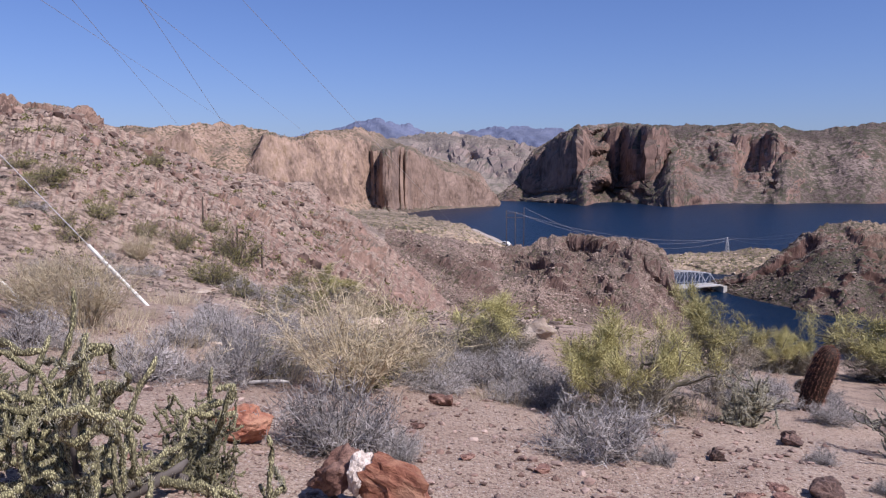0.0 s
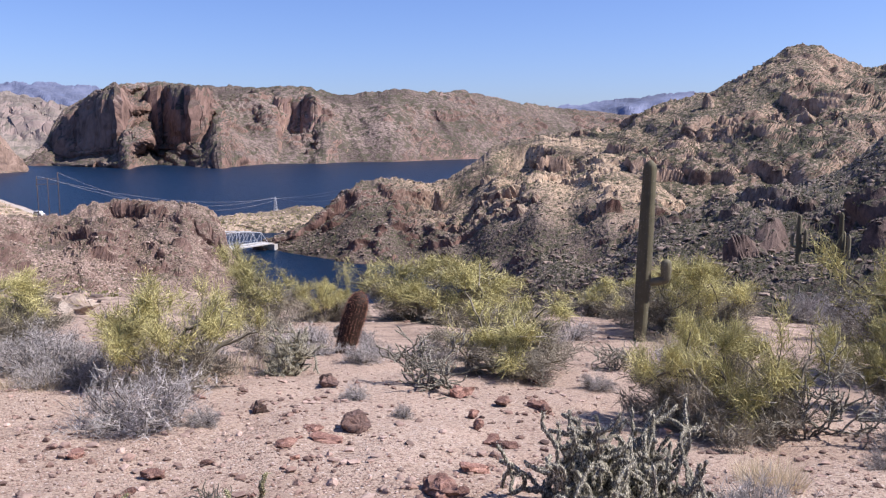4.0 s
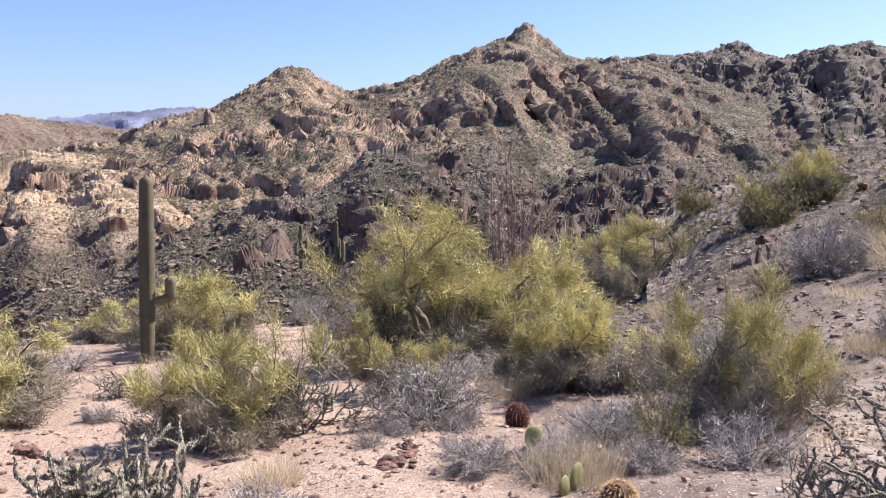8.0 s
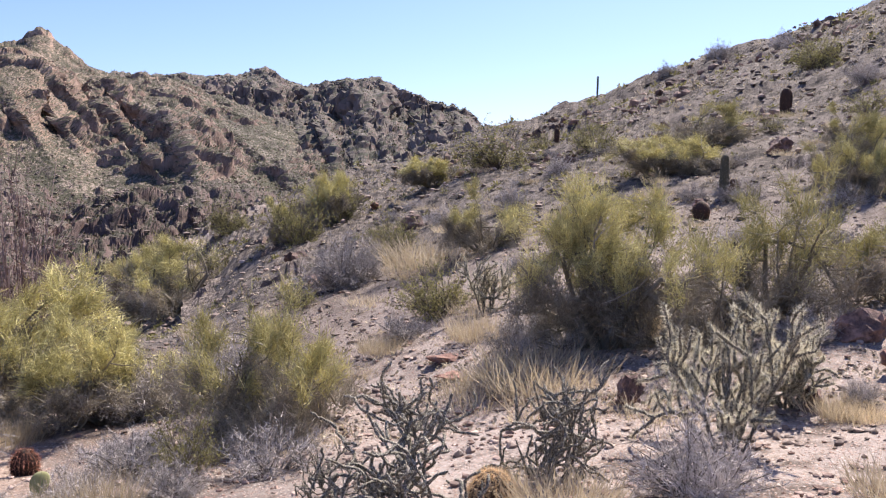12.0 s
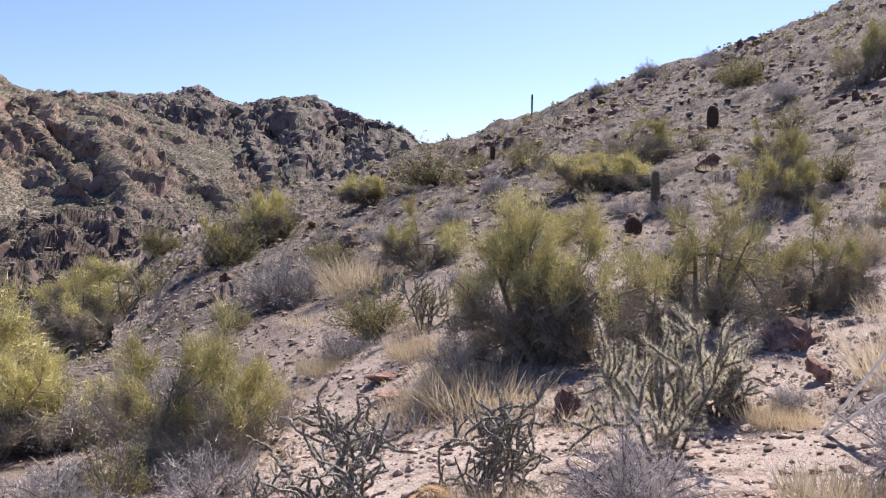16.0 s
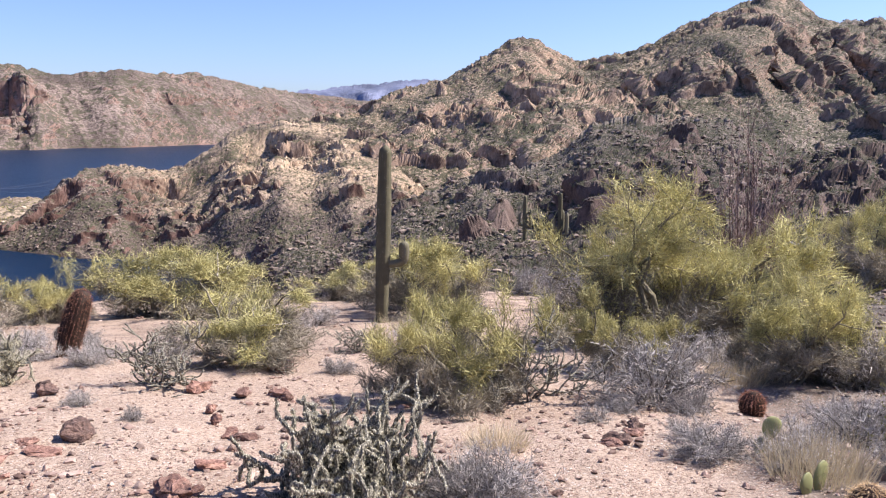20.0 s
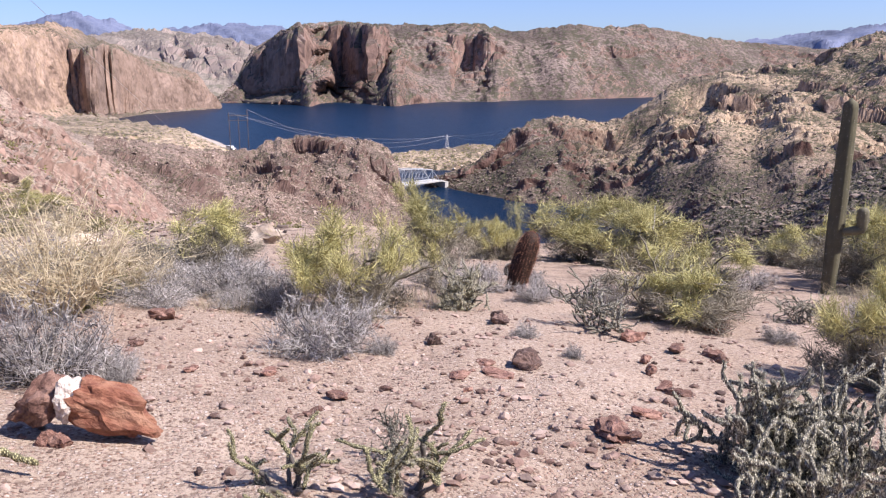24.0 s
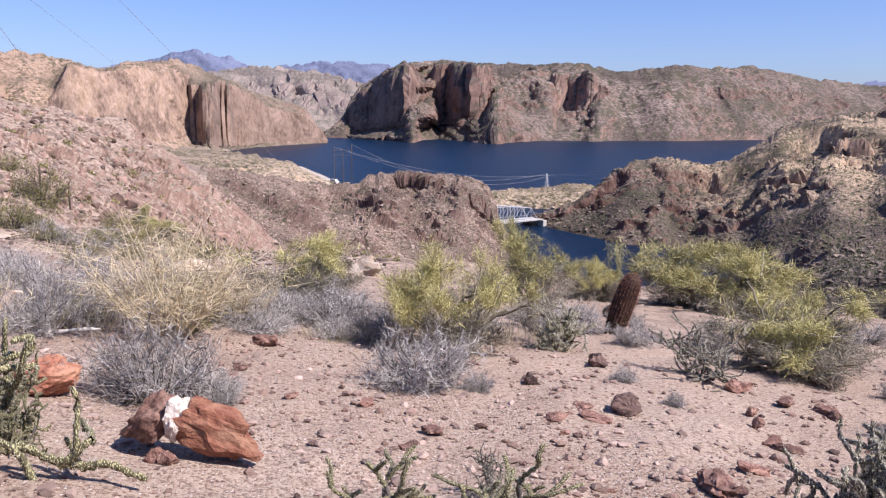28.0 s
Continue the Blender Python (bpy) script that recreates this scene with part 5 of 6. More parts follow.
stand([brush(s, "bursage_shrub", 76, 70, M_twig, M_stem, 0.55, 0.25) for s in (31, 32, 33, 34, 35)], [(x, y, h * 0.85, w * 0.82) for x, y, h, w in GREY_SHRUB], "dry grey leafless bursage shrub", "shrub", "grey shrubs", 5, trim=1.5)
stand([brush(s, "dry_shrub", 64, 40, M_tan, M_tan, 1.0, 2.4, twig_len=(0.06, 0.18), thick=0.0032, crook=0.09, wide=0.42) for s in (41, 42)], DRY_SHRUB, "tall straw-coloured dry shrub", "shrub", "straw shrubs", 6, trim=1.0)
stand([brush(s, "green_bush", 55, 16, M_verde_bark, M_stem, 0.7, 0.5, 0.024, M_leaf) for s in (51, 52, 53)], GREEN_BUSH, "small olive-green desert bush", "bush", "green bushes", 7)
stand([grass_clump(s, 800) for s in (61, 62, 63)], GRASS, "clump of pale straw grass", "grass", "straw grass clumps", 8)

# low brush that fills the gaps between the larger plants
fill = random.Random(99)


def strewn(count, az, r, h, w):
    out = []
    for _ in range(count):
        a, d = radians(fill.uniform(*az)), math.exp(fill.uniform(math.log(r[0]), math.log(r[1])))
        k = fill.uniform(0.6, 1.2)
        out.append((d * math.sin(a), d * math.cos(a), h * k, w * k))
    return out


LOW_BRUSH = strewn(16, (-12, 22), (10.5, 15), 0.34, 0.75) + strewn(14, (20, 75), (12, 22), 0.4, 0.85) + strewn(46, (80, 132), (9, 40), 0.42, 0.8) + strewn(34, (-30, -6), (9.5, 40), 0.42, 0.85) + strewn(6, (58, 72), (7, 9), 0.2, 0.4) + strewn(9, (71, 89), (6.6, 9.5), 0.34, 0.7)
stand([brush(s, "bursage_shrub", 50, 60, M_twig, M_stem, 0.5, 0.25) for s in (36, 37, 38)], LOW_BRUSH, "low dry grey bursage brush", "shrub", "low grey brush", 25, trim=1.2)
LOW_GRASS = strewn(60, (82, 132), (8, 36), 0.26, 0.85) + strewn(12, (-14, 20), (10, 16), 0.22, 0.6) + strewn(8, (-30, -12), (9, 22), 0.28, 0.8)
stand([grass_clump(s, 300, 0.4, 0.55) for s in (64, 65, 66)], LOW_GRASS, "sparse patch of straw grass", "grass", "straw grass patches", 26)
LOW_GREEN = strewn(16, (84, 134), (14, 70), 0.8, 1.0) + strewn(16, (-31, -6), (22, 70), 0.7, 0.9)
stand([brush(s, "green_bush", 40, 12, M_verde_bark, M_stem, 0.7, 0.5, 0.026, M_leaf) for s in (54, 55)], LOW_GREEN, "small olive-green desert bush", "bush", "green bushes", 27)

# tall bare ocotillo behind the palo verdes
ox, oy = (float(q) for q in polar(68.6, 18.0))
stand([brush(57, "ocotillo", 64, 60, M_ocotillo, M_ocotillo, 1.0, 3.2, twig_len=(0.015, 0.05), thick=0.0036, crook=0.05, wide=0.22)], [(ox, oy, 4.6, 1.7)], "tall bare rust-brown ocotillo with upright stems", "shrub", seed=28, trim=0.6)

# ------------------------------------------------------------ cacti
stand([cholla(71, M_cholla, M_spine, 80, 1.0, 7, 4, fat=0.0125, joint=(0.08, 0.19), bend=0.24, spine_len=0.014, up=0.1, tilt=(0.3, 2.4)), cholla(72, M_cholla, M_spine, 80, 1.0, 7, 4, fat=0.0125, joint=(0.08, 0.19), bend=0.24, spine_len=0.014, up=0.1, tilt=(0.3, 2.4))],
      CHOLLA_LIVE, "yellow-green spiny buckhorn cholla", "cactus", "chollas by the slope", 9, trim=0.4)
stand([cholla(73, M_cholla_grey, M_spine, 40, 0.9, 9, 5, joint=(0.055, 0.115), fat=0.0098, keep=0.45, up=0.06, tilt=(0.4, 2.2), bend=0.3, spine_len=0.012)], [(x, y, h * 0.9, w * 0.95) for x, y, h, w in CHOLLA_BIG], "large grey-green cholla with crowded joints", "cactus", seed=10, trim=0.4)
stand([cholla(74, M_cholla_grey, M_spine_grey, 40, 0.75, 5, 4, keep=0.75, joint=(0.08, 0.17), fat=0.0085, bend=0.24), cholla(75, M_cholla_grey, M_spine_grey, 40, 0.65, 5, 4, joint=(0.08, 0.18), fat=0.008, keep=0.8, up=0.16, bend=0.26, tilt=(0.3, 2.4)), cholla(76, M_cholla_grey, M_spine_grey, 40, 0.6, 5, 4, joint=(0.08, 0.18), fat=0.008, keep=0.8, up=0.22, bend=0.26)],
      [(x, y, h * 0.85, w) for x, y, h, w in CHOLLA_DEAD], "dark dry cholla with bare twisting branches", "cactus", "dry chollas", 11, trim=0.4)
stand([cholla(77, M_cholla_grey, M_spine, 180, 0.65, 7, 4, spine_len=0.022, joint=(0.07, 0.15), fat=0.0115, keep=0.9, up=0.28, bend=0.18), cholla(78, M_cholla_grey, M_spine, 220, 0.5, 7, 3, spine_len=0.023, joint=(0.10, 0.2), fat=0.010, keep=0.9, up=0.28, bend=0.18)],
      CHOLLA_PALE, "upright cholla with pale spiny tips", "cactus", "pale chollas", 12, trim=0.4)
stand([cholla(79, M_cholla_grey, M_spine_grey, 20, 0.5, 10, 3, joint=(0.10, 0.2), fat=0.010, keep=0.8, up=0.14, bend=0.24, tilt=(0.6, 2.4))], CHOLLA_LOW, "low spreading grey cholla", "cactus", seed=13, trim=0.4)
stand([cholla(80, M_cholla, M_spine, 90, 0.6, 6, 2, fat=0.0105, spine_len=0.018), cholla(81, M_cholla, M_spine, 90, 0.6, 5, 2, fat=0.0105, spine_len=0.018, joint=(0.08, 0.18))], PENCIL_CHOLLA, "small pale green pencil cholla", "cactus", "pencil chollas", 14, trim=0.4)


def at_ground(ob, x, y, label, category="cactus", group="", turn=0.0, dz=0.0):
    ob.matrix_basis = Matrix.Translation((x, y, g(x, y) + dz)) @ Matrix.Rotation(radians(turn), 4, "Z")
    return tagged(ob, label, category, group)


for x, y, h, w in BARREL_BIG:
    at_ground(barrel_cactus(91, h * 1.0, w * 0.38, M_spine_red, (0.29, -0.08), 22, per=120), x, y, "tall leaning barrel cactus with rust-red spines")
for x, y, h, w in BARREL_PALE:
    at_ground(barrel_cactus(92, h, w * 0.5, M_spine_grey, per=40), x, y, "small round pale barrel cactus")
for k, (x, y, h, w) in enumerate(BARREL_SMALL):
    at_ground(barrel_cactus(93 + k, h, w * 0.5, M_spine_red if k == 0 else M_spine_gold, per=50), x, y, "small barrel cactus among dry grass", group="small barrels")
for x, y, h, w in BARREL_N:
    at_ground(barrel_cactus(96, h, w * 0.5, M_spine_gold, per=140), x, y, "round golden-spined barrel cactus")
for k, (x, y, h, w) in enumerate(BARREL_FAR):
    at_ground(barrel_cactus(100 + k, h, w * 0.5, M_spine_red, ribs=14, per=14), x, y, "dark upright barrel cactus on the slope", group="barrels on the slope")
for x, y, h, w in SAGUARO:
    at_ground(saguaro(120, h * 1.0, w * 0.30, ((h * 0.33, 134, 0.45, h * 0.46, 0.115),), lean=(0.022, -0.018)), x, y, "tall grey-green saguaro with one short raised arm")
for x, y, h, w in SAGUARO_DARK:
    at_ground(saguaro(121, h, w * 0.42), x, y, "short dark saguaro on the slope")
for k, (x, y, h, w) in enumerate(SAGUARO_SLIM):
    at_ground(saguaro(122 + k, h, max(0.07, w * 0.4)), x, y, "slim far saguaro on the hillside", group="far saguaros")
PEARS = (((0, -0.03, -8, 0.16, 0.15), (0.05, 0.10, 14, 0.20, 0.17)), ((-0.06, -0.03, -18, 0.20, 0.15), (0.05, -0.03, 14, 0.24, 0.17)))
for k, (x, y, h, w) in enumerate(PRICKLY_PEAR):
    at_ground(prickly_pear(130 + k, PEARS[k % 2]), x, y, "green prickly pear with round flat pads", group="prickly pears", turn=-20)

# ------------------------------------------------------------ rocks
ROCKS = {m.name: [rock_mesh(s, "rock", m) for s in range(k, k + 5)] for k, m in ((200, M_rock), (210, M_rock_dark), (220, M_rock_pale))}


def lay_rocks(spots, meshes, label, group, seed):
    rng = random.Random(seed)
    for x, y, h, w in spots:
        ob = new("rock", rng.choice(meshes))
        s = Matrix.Diagonal((w, w * rng.uniform(0.7, 1.0), min(h * 1.7, w * 1.3), 1))
        ob.matrix_basis = Matrix.Translation((x, y, g(x, y) + h * 0.28)) @ Matrix.Rotation(rng.uniform(0, 6.28), 4, "Z") @ s
        tagged(ob, label, "rock", group)


lay_rocks(ROCK, ROCKS["rust_rock"], "angular rust-brown rock on gravel", "rocks on the soil", 1)
lay_rocks(ROCK_DARK, ROCKS["dark_varnished_rock"], "dark weathered rock on the slope", "dark rocks", 2)
lay_rocks(ROCK_PALE, ROCKS["pale_sandy_rock"], "pale sandy rock slab in the wash", "pale rocks", 3)

(sx, sy, sh, sw), (rx, ry, rh, rw) = SPLIT_ROCK[0], RED_ROCK[0]
z0 = g(sx, sy)
split = tagged(new("split_rock"), "split red boulder with a white broken face", "rock")
split.matrix_basis = Matrix.Translation((sx, sy, z0))


def lump(name, seed, material, parent, at, size, tilt, label=""):
    ob = part(name, rock_mesh(seed, name, material, 0.3, 4, 0.9, 6), None, parent, label)
    ob.matrix_basis = Matrix.Translation(at) @ Euler([radians(a) for a in tilt]).to_matrix().to_4x4() @ Matrix.Diagonal((*size, 1))
    return ob


u = sw / 225.0
lump("left_half", 302, M_rock, split, (-66 * u, 0, 72 * u), (112 * u, 92 * u, 88 * u), (0, -32, 0), "dark red half leaning back")
lump("white_face", 303, M_rock_white, split, (-31 * u, -36 * u, 82 * u), (60 * u, 54 * u, 100 * u), (0, 20, 10), "white broken quartz face")
lump("front_half", 301, M_rock_red, split, (46 * u, -45 * u, 56 * u), (178 * u, 92 * u, 92 * u), (0, 27, -8), "orange-red half with a dark underside")
lump("prop_stone", 304, M_rock, split, (-60 * u, -66 * u, 14 * u), (46 * u, 40 * u, 48 * u), (0, 20, 0), "brown stone wedged below")
red = tagged(new("red_rock", rock_mesh(305, "red_rock", M_rock_red, 0.22, 4, 0.75, 6)), "flat orange-red boulder in the gravel", "rock")
red.matrix_basis = Matrix.Translation((rx, ry, g(rx, ry) + 0.13)) @ Matrix.Rotation(0.3, 4, "Z") @ Matrix.Diagonal((rw * 1.05, 0.4, 0.36, 1))

# ------------------------------------------------------------ guards, wires, poles
M_white = plain("white_plastic_guard", (0.72, 0.70, 0.64), 0.5, 0, 0.12, 9)
M_wire = plain("aluminium_wire", (0.45, 0.45, 0.46), 0.45, 0.6, 0.1, 2)
M_steel = plain("painted_white_steel", (0.45, 0.46, 0.48), 0.5, 0, 0.1, 1)
M_wood = plain("weathered_pole_wood", (0.08, 0.058, 0.046), 0.9, 0, 0.3, 3)
M_concrete = plain("bridge_concrete", (0.42, 0.40, 0.37), 0.9, 0, 0.15, 1)
M_road = plain("pale_road_gravel", (0.36, 0.31, 0.27), 0.95, 0, 0.12, 0.5)


def sight(az, el, dist, heading=None):
    """The place seen from the axis, or from the camera when it points to a heading."""
    a, e = radians(az), radians(el)
    off = np.zeros(3) if heading is None else np.array([ARM * math.sin(radians(heading)), ARM * math.cos(radians(heading)), 0])
    return off + np.array([dist * math.sin(a) * math.cos(e), dist * math.cos(a) * math.cos(e), EYE_Z + dist * math.sin(e)])


def rod(name, p, q, r, material, parent, label="", sides=8):
    s = Soup()
    p, q = np.array(p, float), np.array(q, float)
    s.tube([p, p * 0.5 + q * 0.5, q], [r, r, r], sides)
    return part(name, s, material, parent, label)


def cable(p, q, r, sag, label, group):
    s = Soup()
    k = np.linspace(0, 1, 24)[:, None]
    path = np.array(p) * (1 - k) + np.array(q) * k - np.array([[0, 0, 4 * sag]]) * k * (1 - k)
    s.tube(path, np.full(24, r), 5)
    return tagged(new("overhead_wire", s.mesh("overhead_wire", M_wire)), label, "wire", group)


def guy_guard(foot, tip, r, reach):
    """A white guard sleeve round the foot of a guy wire, which runs on upwards."""
    foot, tip = np.array(foot), np.array(tip)
    root = tagged(new("guy_wire_guard"), "long white guard sleeve on a slanting guy wire", "guy wire", "guy wire guards")
    d = tip - foot
    rod("sleeve", foot - d * 0.03, tip, r, M_white, root, "scuffed white plastic sleeve", 10)
    rod("cable", tip, foot + d * reach, 0.008, M_wire, root, "thin steel cable", 6)
    return root


def on_ground(az, r):
    x, y = polar(az, r)
    return np.array([float(x), float(y), g(float(x), float(y))])


guy_guard(on_ground(123.9, 7.6), sight(134.2, 0.5, 6.4, 105), 0.014, 5)
guy_guard(on_ground(124.1, 7.5), sight(135.0, -5.4, 5.7, 105), 0.015, 5)
guy_guard(on_ground(-19.6, 17.0), sight(-23.0, -4.4, 17.6), 0.035, 4)
guy_guard(on_ground(-26.6, 15.5), sight(-29.5, -4.6, 16.2), 0.035, 4)

for (a1, e1), (a2, e2) in (((-25.5, 10.6), (-14.7, 3.6)), ((-23.7, 10.75), (-17.7, 3.3)), ((-19.5, 10.8), (-7.6, -7.9)), ((-19.5, 10.8), (-9.6, 3.0)), ((-13.4, 11.4), (0.2, -2.9))):
    p, q = sight(a1, e1, 45), sight(a2, e2, 120)
    cable(p + (p - q) * 0.25, q + (q - p) * 0.05, 0.013, 0.0, "thin grey overhead wire slanting down", "overhead wires")

# three-pole structure on the bench and the lattice tower on the spit
pole_tops = []
frame_pole = tagged(new("utility_pole_frame"), "tall brown wooden three-pole power structure", "utility pole")
for az, top_el in ((4.4, -2.4), (5.0, -2.55), (5.6, -2.2)):
    p = sight(az, -5.3, 345)
    q = p.copy()
    q[2] = rise(345, top_el)
    rod("pole", p, q, 0.15, M_wood, frame_pole)
    pole_tops.append(q)
for k in (0.82, 0.93):
    a, b = sight(4.3, -5.3, 345), sight(5.7, -5.3, 345)
    zc = a[2] + (pole_tops[0][2] - a[2]) * k
    a[2] = b[2] = zc
    rod("crossarm", a, b, 0.10, M_wood, frame_pole)

tower = tagged(new("lattice_tower"), "pale steel lattice power tower on the spit", "tower")
tb = sight(19.1, -5.1, 450)
th = rise(450, -4.05) - tb[2]
for sx_, sy_ in ((-1, -1), (1, -1), (1, 1), (-1, 1)):
    rod("leg", tb + np.array([1.1 * sx_, 1.1 * sy_, -1.5]), tb + np.array([0.12 * sx_, 0.12 * sy_, th]), 0.11, M_steel, tower)
for lev in range(5):
    k0, k1 = lev / 5, (lev + 1) / 5
    for sx_ in (-1, 1):
        w0, w1 = 1.1 * (1 - k0) + 0.12, 1.1 * (1 - k1) + 0.12
        rod("brace", tb + np.array([-w0 * sx_, -w0, th * k0]), tb + np.array([w1 * sx_, -w1, th * k1]), 0.06, M_steel, tower, sides=5)
rod("crossarm", tb + np.array([-2.6, 0, th * 0.88]), tb + np.array([2.6, 0, th * 0.88]), 0.10, M_steel, tower)
knob = sight(26.9, -2.8, 385)
for k, q in enumerate(pole_tops):
    arm_end = tb + np.array([-2.4 + 2.4 * k, 0, th * (0.88 if k != 1 else 1.0)])
    cable(q, arm_end, 0.05, 5.0 + k * 2.5, "pale power line sagging over the lake", "power lines")
    cable(arm_end, knob + np.array([1.0 * k, 0, 0.5 * k]), 0.045, 2.0 + k * 2.0, "pale power line sagging over the lake", "power lines")

# pale road along the end of the bench, with a white van
BX, BY, BZ = HILLS["sandy bench with scrub by the lake"]


def on_bench(az, r):
    x, y = (float(q) for q in polar(az, r))
    k = np.argmin((BX - x) ** 2 + (BY - y) ** 2)
    return np.array([x, y, BZ.ravel()[k]])


s = Soup()
road_az = np.linspace(2.0, 5.6, 22)
mids = np.array([on_bench(q, np.interp(q, (0.4, 3.2, 4.7, 5.6), (392, 384, 374, 366))) for q in road_az])
mids[:, 2] = np.convolve(np.pad(mids[:, 2], 2, "edge"), np.ones(5) / 5, "valid") + 0.35
side_v = unit(np.cross(np.gradient(mids, axis=0), (0, 0, 1.0)))
edges = np.stack([mids - side_v * 3.2 - (0, 0, 1.5), mids - side_v * 3.0, mids + side_v * 3.0, mids + side_v * 3.2 - np.array((0, 0, 1.5))], 1)
i4 = np.arange(22 * 4).reshape(22, 4)
s.add(edges.reshape(-1, 3), np.stack([i4[:-1, :-1], i4[:-1, 1:], i4[1:, 1:], i4[1:, :-1]], -1).reshape(-1, 4))
tagged(new("road", s.mesh("road", M_road)), "pale gravel road along the bench", "road", kind="structure")

M_paint = plain("white_van_paint", (0.78, 0.78, 0.77), 0.35, 0, 0.04, 2)
M_tyre = plain("black_tyre_rubber", (0.03, 0.03, 0.03), 0.85, 0, 0.2, 5)
M_tint = plain("dark_window_glass", (0.02, 0.025, 0.03), 0.1, 0, 0.1, 2)
van = tagged(new("van"), "small white van parked on the gravel road", "van")


def slab(name, lo, hi, material, parent, taper=0.0, label=""):
    """A box with bevelled edges and a narrower top."""
    bm = bmesh.new()
    bmesh.ops.create_cube(bm, size=1.0)
    for vt in bm.verts:
        k = 1 - taper * (vt.co.z + 0.5)
        vt.co = [lo[q] + (hi[q] - lo[q]) * (vt.co[q] * (k if q < 2 else 1) + 0.5) for q in range(3)]
    bmesh.ops.bevel(bm, geom=bm.edges[:], offset=0.06, segments=2, affect="EDGES")
    me = bpy.data.meshes.new(name)
    bm.to_mesh(me)
    bm.free()
    me.materials.append(material)
    return part(name, me, None, parent, label)


slab("body", (-2.3, -0.9, 0.35), (2.3, 0.9, 1.15), M_paint, van)
slab("cabin", (-2.2, -0.86, 1.1), (1.4, 0.86, 2.0), M_paint, van, 0.12)
for q in (-1, 1):
    slab("side_window", (-1.7, q * 0.80 - 0.06, 1.3), (1.0, q * 0.80 + 0.06, 1.75), M_tint, van)
    for x in (-1.45, 1.45):
        wheel = rod("wheel", (x, q * 0.72, 0.34), (x, q * 0.92, 0.34), 0.34, M_tyre, van, "black tyre", 14)
        rod("hubcap", (x, q * 0.86, 0.34), (x, q * 0.94, 0.34), 0.18, M_steel, wheel, "grey steel hubcap", 12)
van.matrix_basis = Matrix.Translation(Vector(mids[14]) + Vector((0, 0, 0.05))) @ Matrix.Rotation(math.atan2(*(mids[15] - mids[13])[1::-1]), 4, "Z")

# pale dead log among the shrubs
M_log = plain("bleached_dead_wood", (0.50, 0.46, 0.42), 0.9, 0, 0.25, 20)
for x, y, h, w in LOG:
    s = Soup()
    path, _ = wander(np.random.default_rng(5), (-w / 2, 0, h * 0.5), (1, 0.1, 0.05), w, 7, 0.08)
    s.tube(path, np.linspace(h * 0.5, h * 0.3, 8) * np.random.default_rng(6).uniform(0.8, 1.15, 8), 9)
    at_ground(new("log", s.mesh("log", M_log)), x, y, "short bleached dead log on the soil", "log")

# ------------------------------------------------------------ truss bridge
bridge = tagged(new("truss_bridge"), "white steel through-truss bridge over the inlet", "bridge")
b0, b1 = sight(12.1, -7.75, 312), sight(18.2, -7.1, 343)
b0[2] = b1[2] = -41.2
along = unit(b1 - b0)
across = np.array([-along[1], along[0], 0.0])
span = float(np.linalg.norm(b1 - b0))
PANELS = 12


def chord_height(k):
    return 0.0 if k in (0, PANELS) else 4.2 + 2.0 * math.sin(math.pi * k / PANELS)


def on_bridge(k, side, h):
    return b0 + along * span * k / PANELS + across * (2.9 * side) + np.array([0, 0, h])


s = Soup()
for h0, h1 in ((-0.55, -0.1),):
    c = [on_bridge(k, sd, h) for k in (-0.6, PANELS + 0.6) for sd in (-1.1, 1.1) for h in (h0, h1)]
    s.add(c, [(0, 1, 3, 2), (4, 6, 7, 5), (0, 4, 5, 1), (2, 3, 7, 6), (1, 5, 7, 3), (0, 2, 6, 4)])
part("deck", s, M_concrete, bridge, "grey road deck", True)
for side in (-1, 1):
    rod("lower_chord", on_bridge(0, side, 0), on_bridge(PANELS, side, 0), 0.17, M_steel, bridge)
    rod("railing", on_bridge(0, side * 0.93, 1.0), on_bridge(PANELS, side * 0.93, 1.0), 0.05, M_steel, bridge)
    for k in range(PANELS):
        rod("top_chord", on_bridge(k, side, chord_height(k)), on_bridge(k + 1, side, chord_height(k + 1)), 0.14, M_steel, bridge)
    for k in range(1, PANELS):
        rod("vertical", on_bridge(k, side, 0), on_bridge(k, side, chord_height(k)), 0.10, M_steel, bridge)
        if k < PANELS - 1:
            p, q = (k, k + 1) if k < PANELS / 2 - 0.5 else (k + 1, k)
            rod("diagonal", on_bridge(p, side, chord_height(p)), on_bridge(q, side, 0), 0.08, M_steel, bridge)
for k in range(1, PANELS):
    rod("top_strut", on_bridge(k, -1, chord_height(k)), on_bridge(k, 1, chord_height(k)), 0.08, M_steel, bridge)
for k in (0, PANELS):
    s = Soup()
    c = [on_bridge(k + d + (0.9 if k else -0.3), sd, h) for d in (-0.25, 0.25) for sd in (-1.3, 1.3) for h in (-5.5, -0.75)]
    s.add(c, [(0, 1, 3, 2), (4, 6, 7, 5), (0, 4, 5, 1), (2, 3, 7, 6), (1, 5, 7, 3), (0, 2, 6, 4)])
    part("abutment", s, M_concrete, bridge, "concrete abutment", True)

# fence posts along the left hillside
post = Soup()
post.tube([(0, 0, -0.2), (0, 0, 0.6), (0, 0, 1.35)], [0.05, 0.05, 0.045], 6)
post_mesh = post.mesh("fence_post", M_wood)
for az, r in ((-14.0, 46), (-12.4, 44), (-8.1, 42), (-6.6, 42), (-16.2, 50)):
    p = on_ground(az, r)
    ob = tagged(new("fence_post", post_mesh), "thin dark weathered fence post", "post", "fence posts")
    ob.matrix_basis = Matrix.Translation(p)


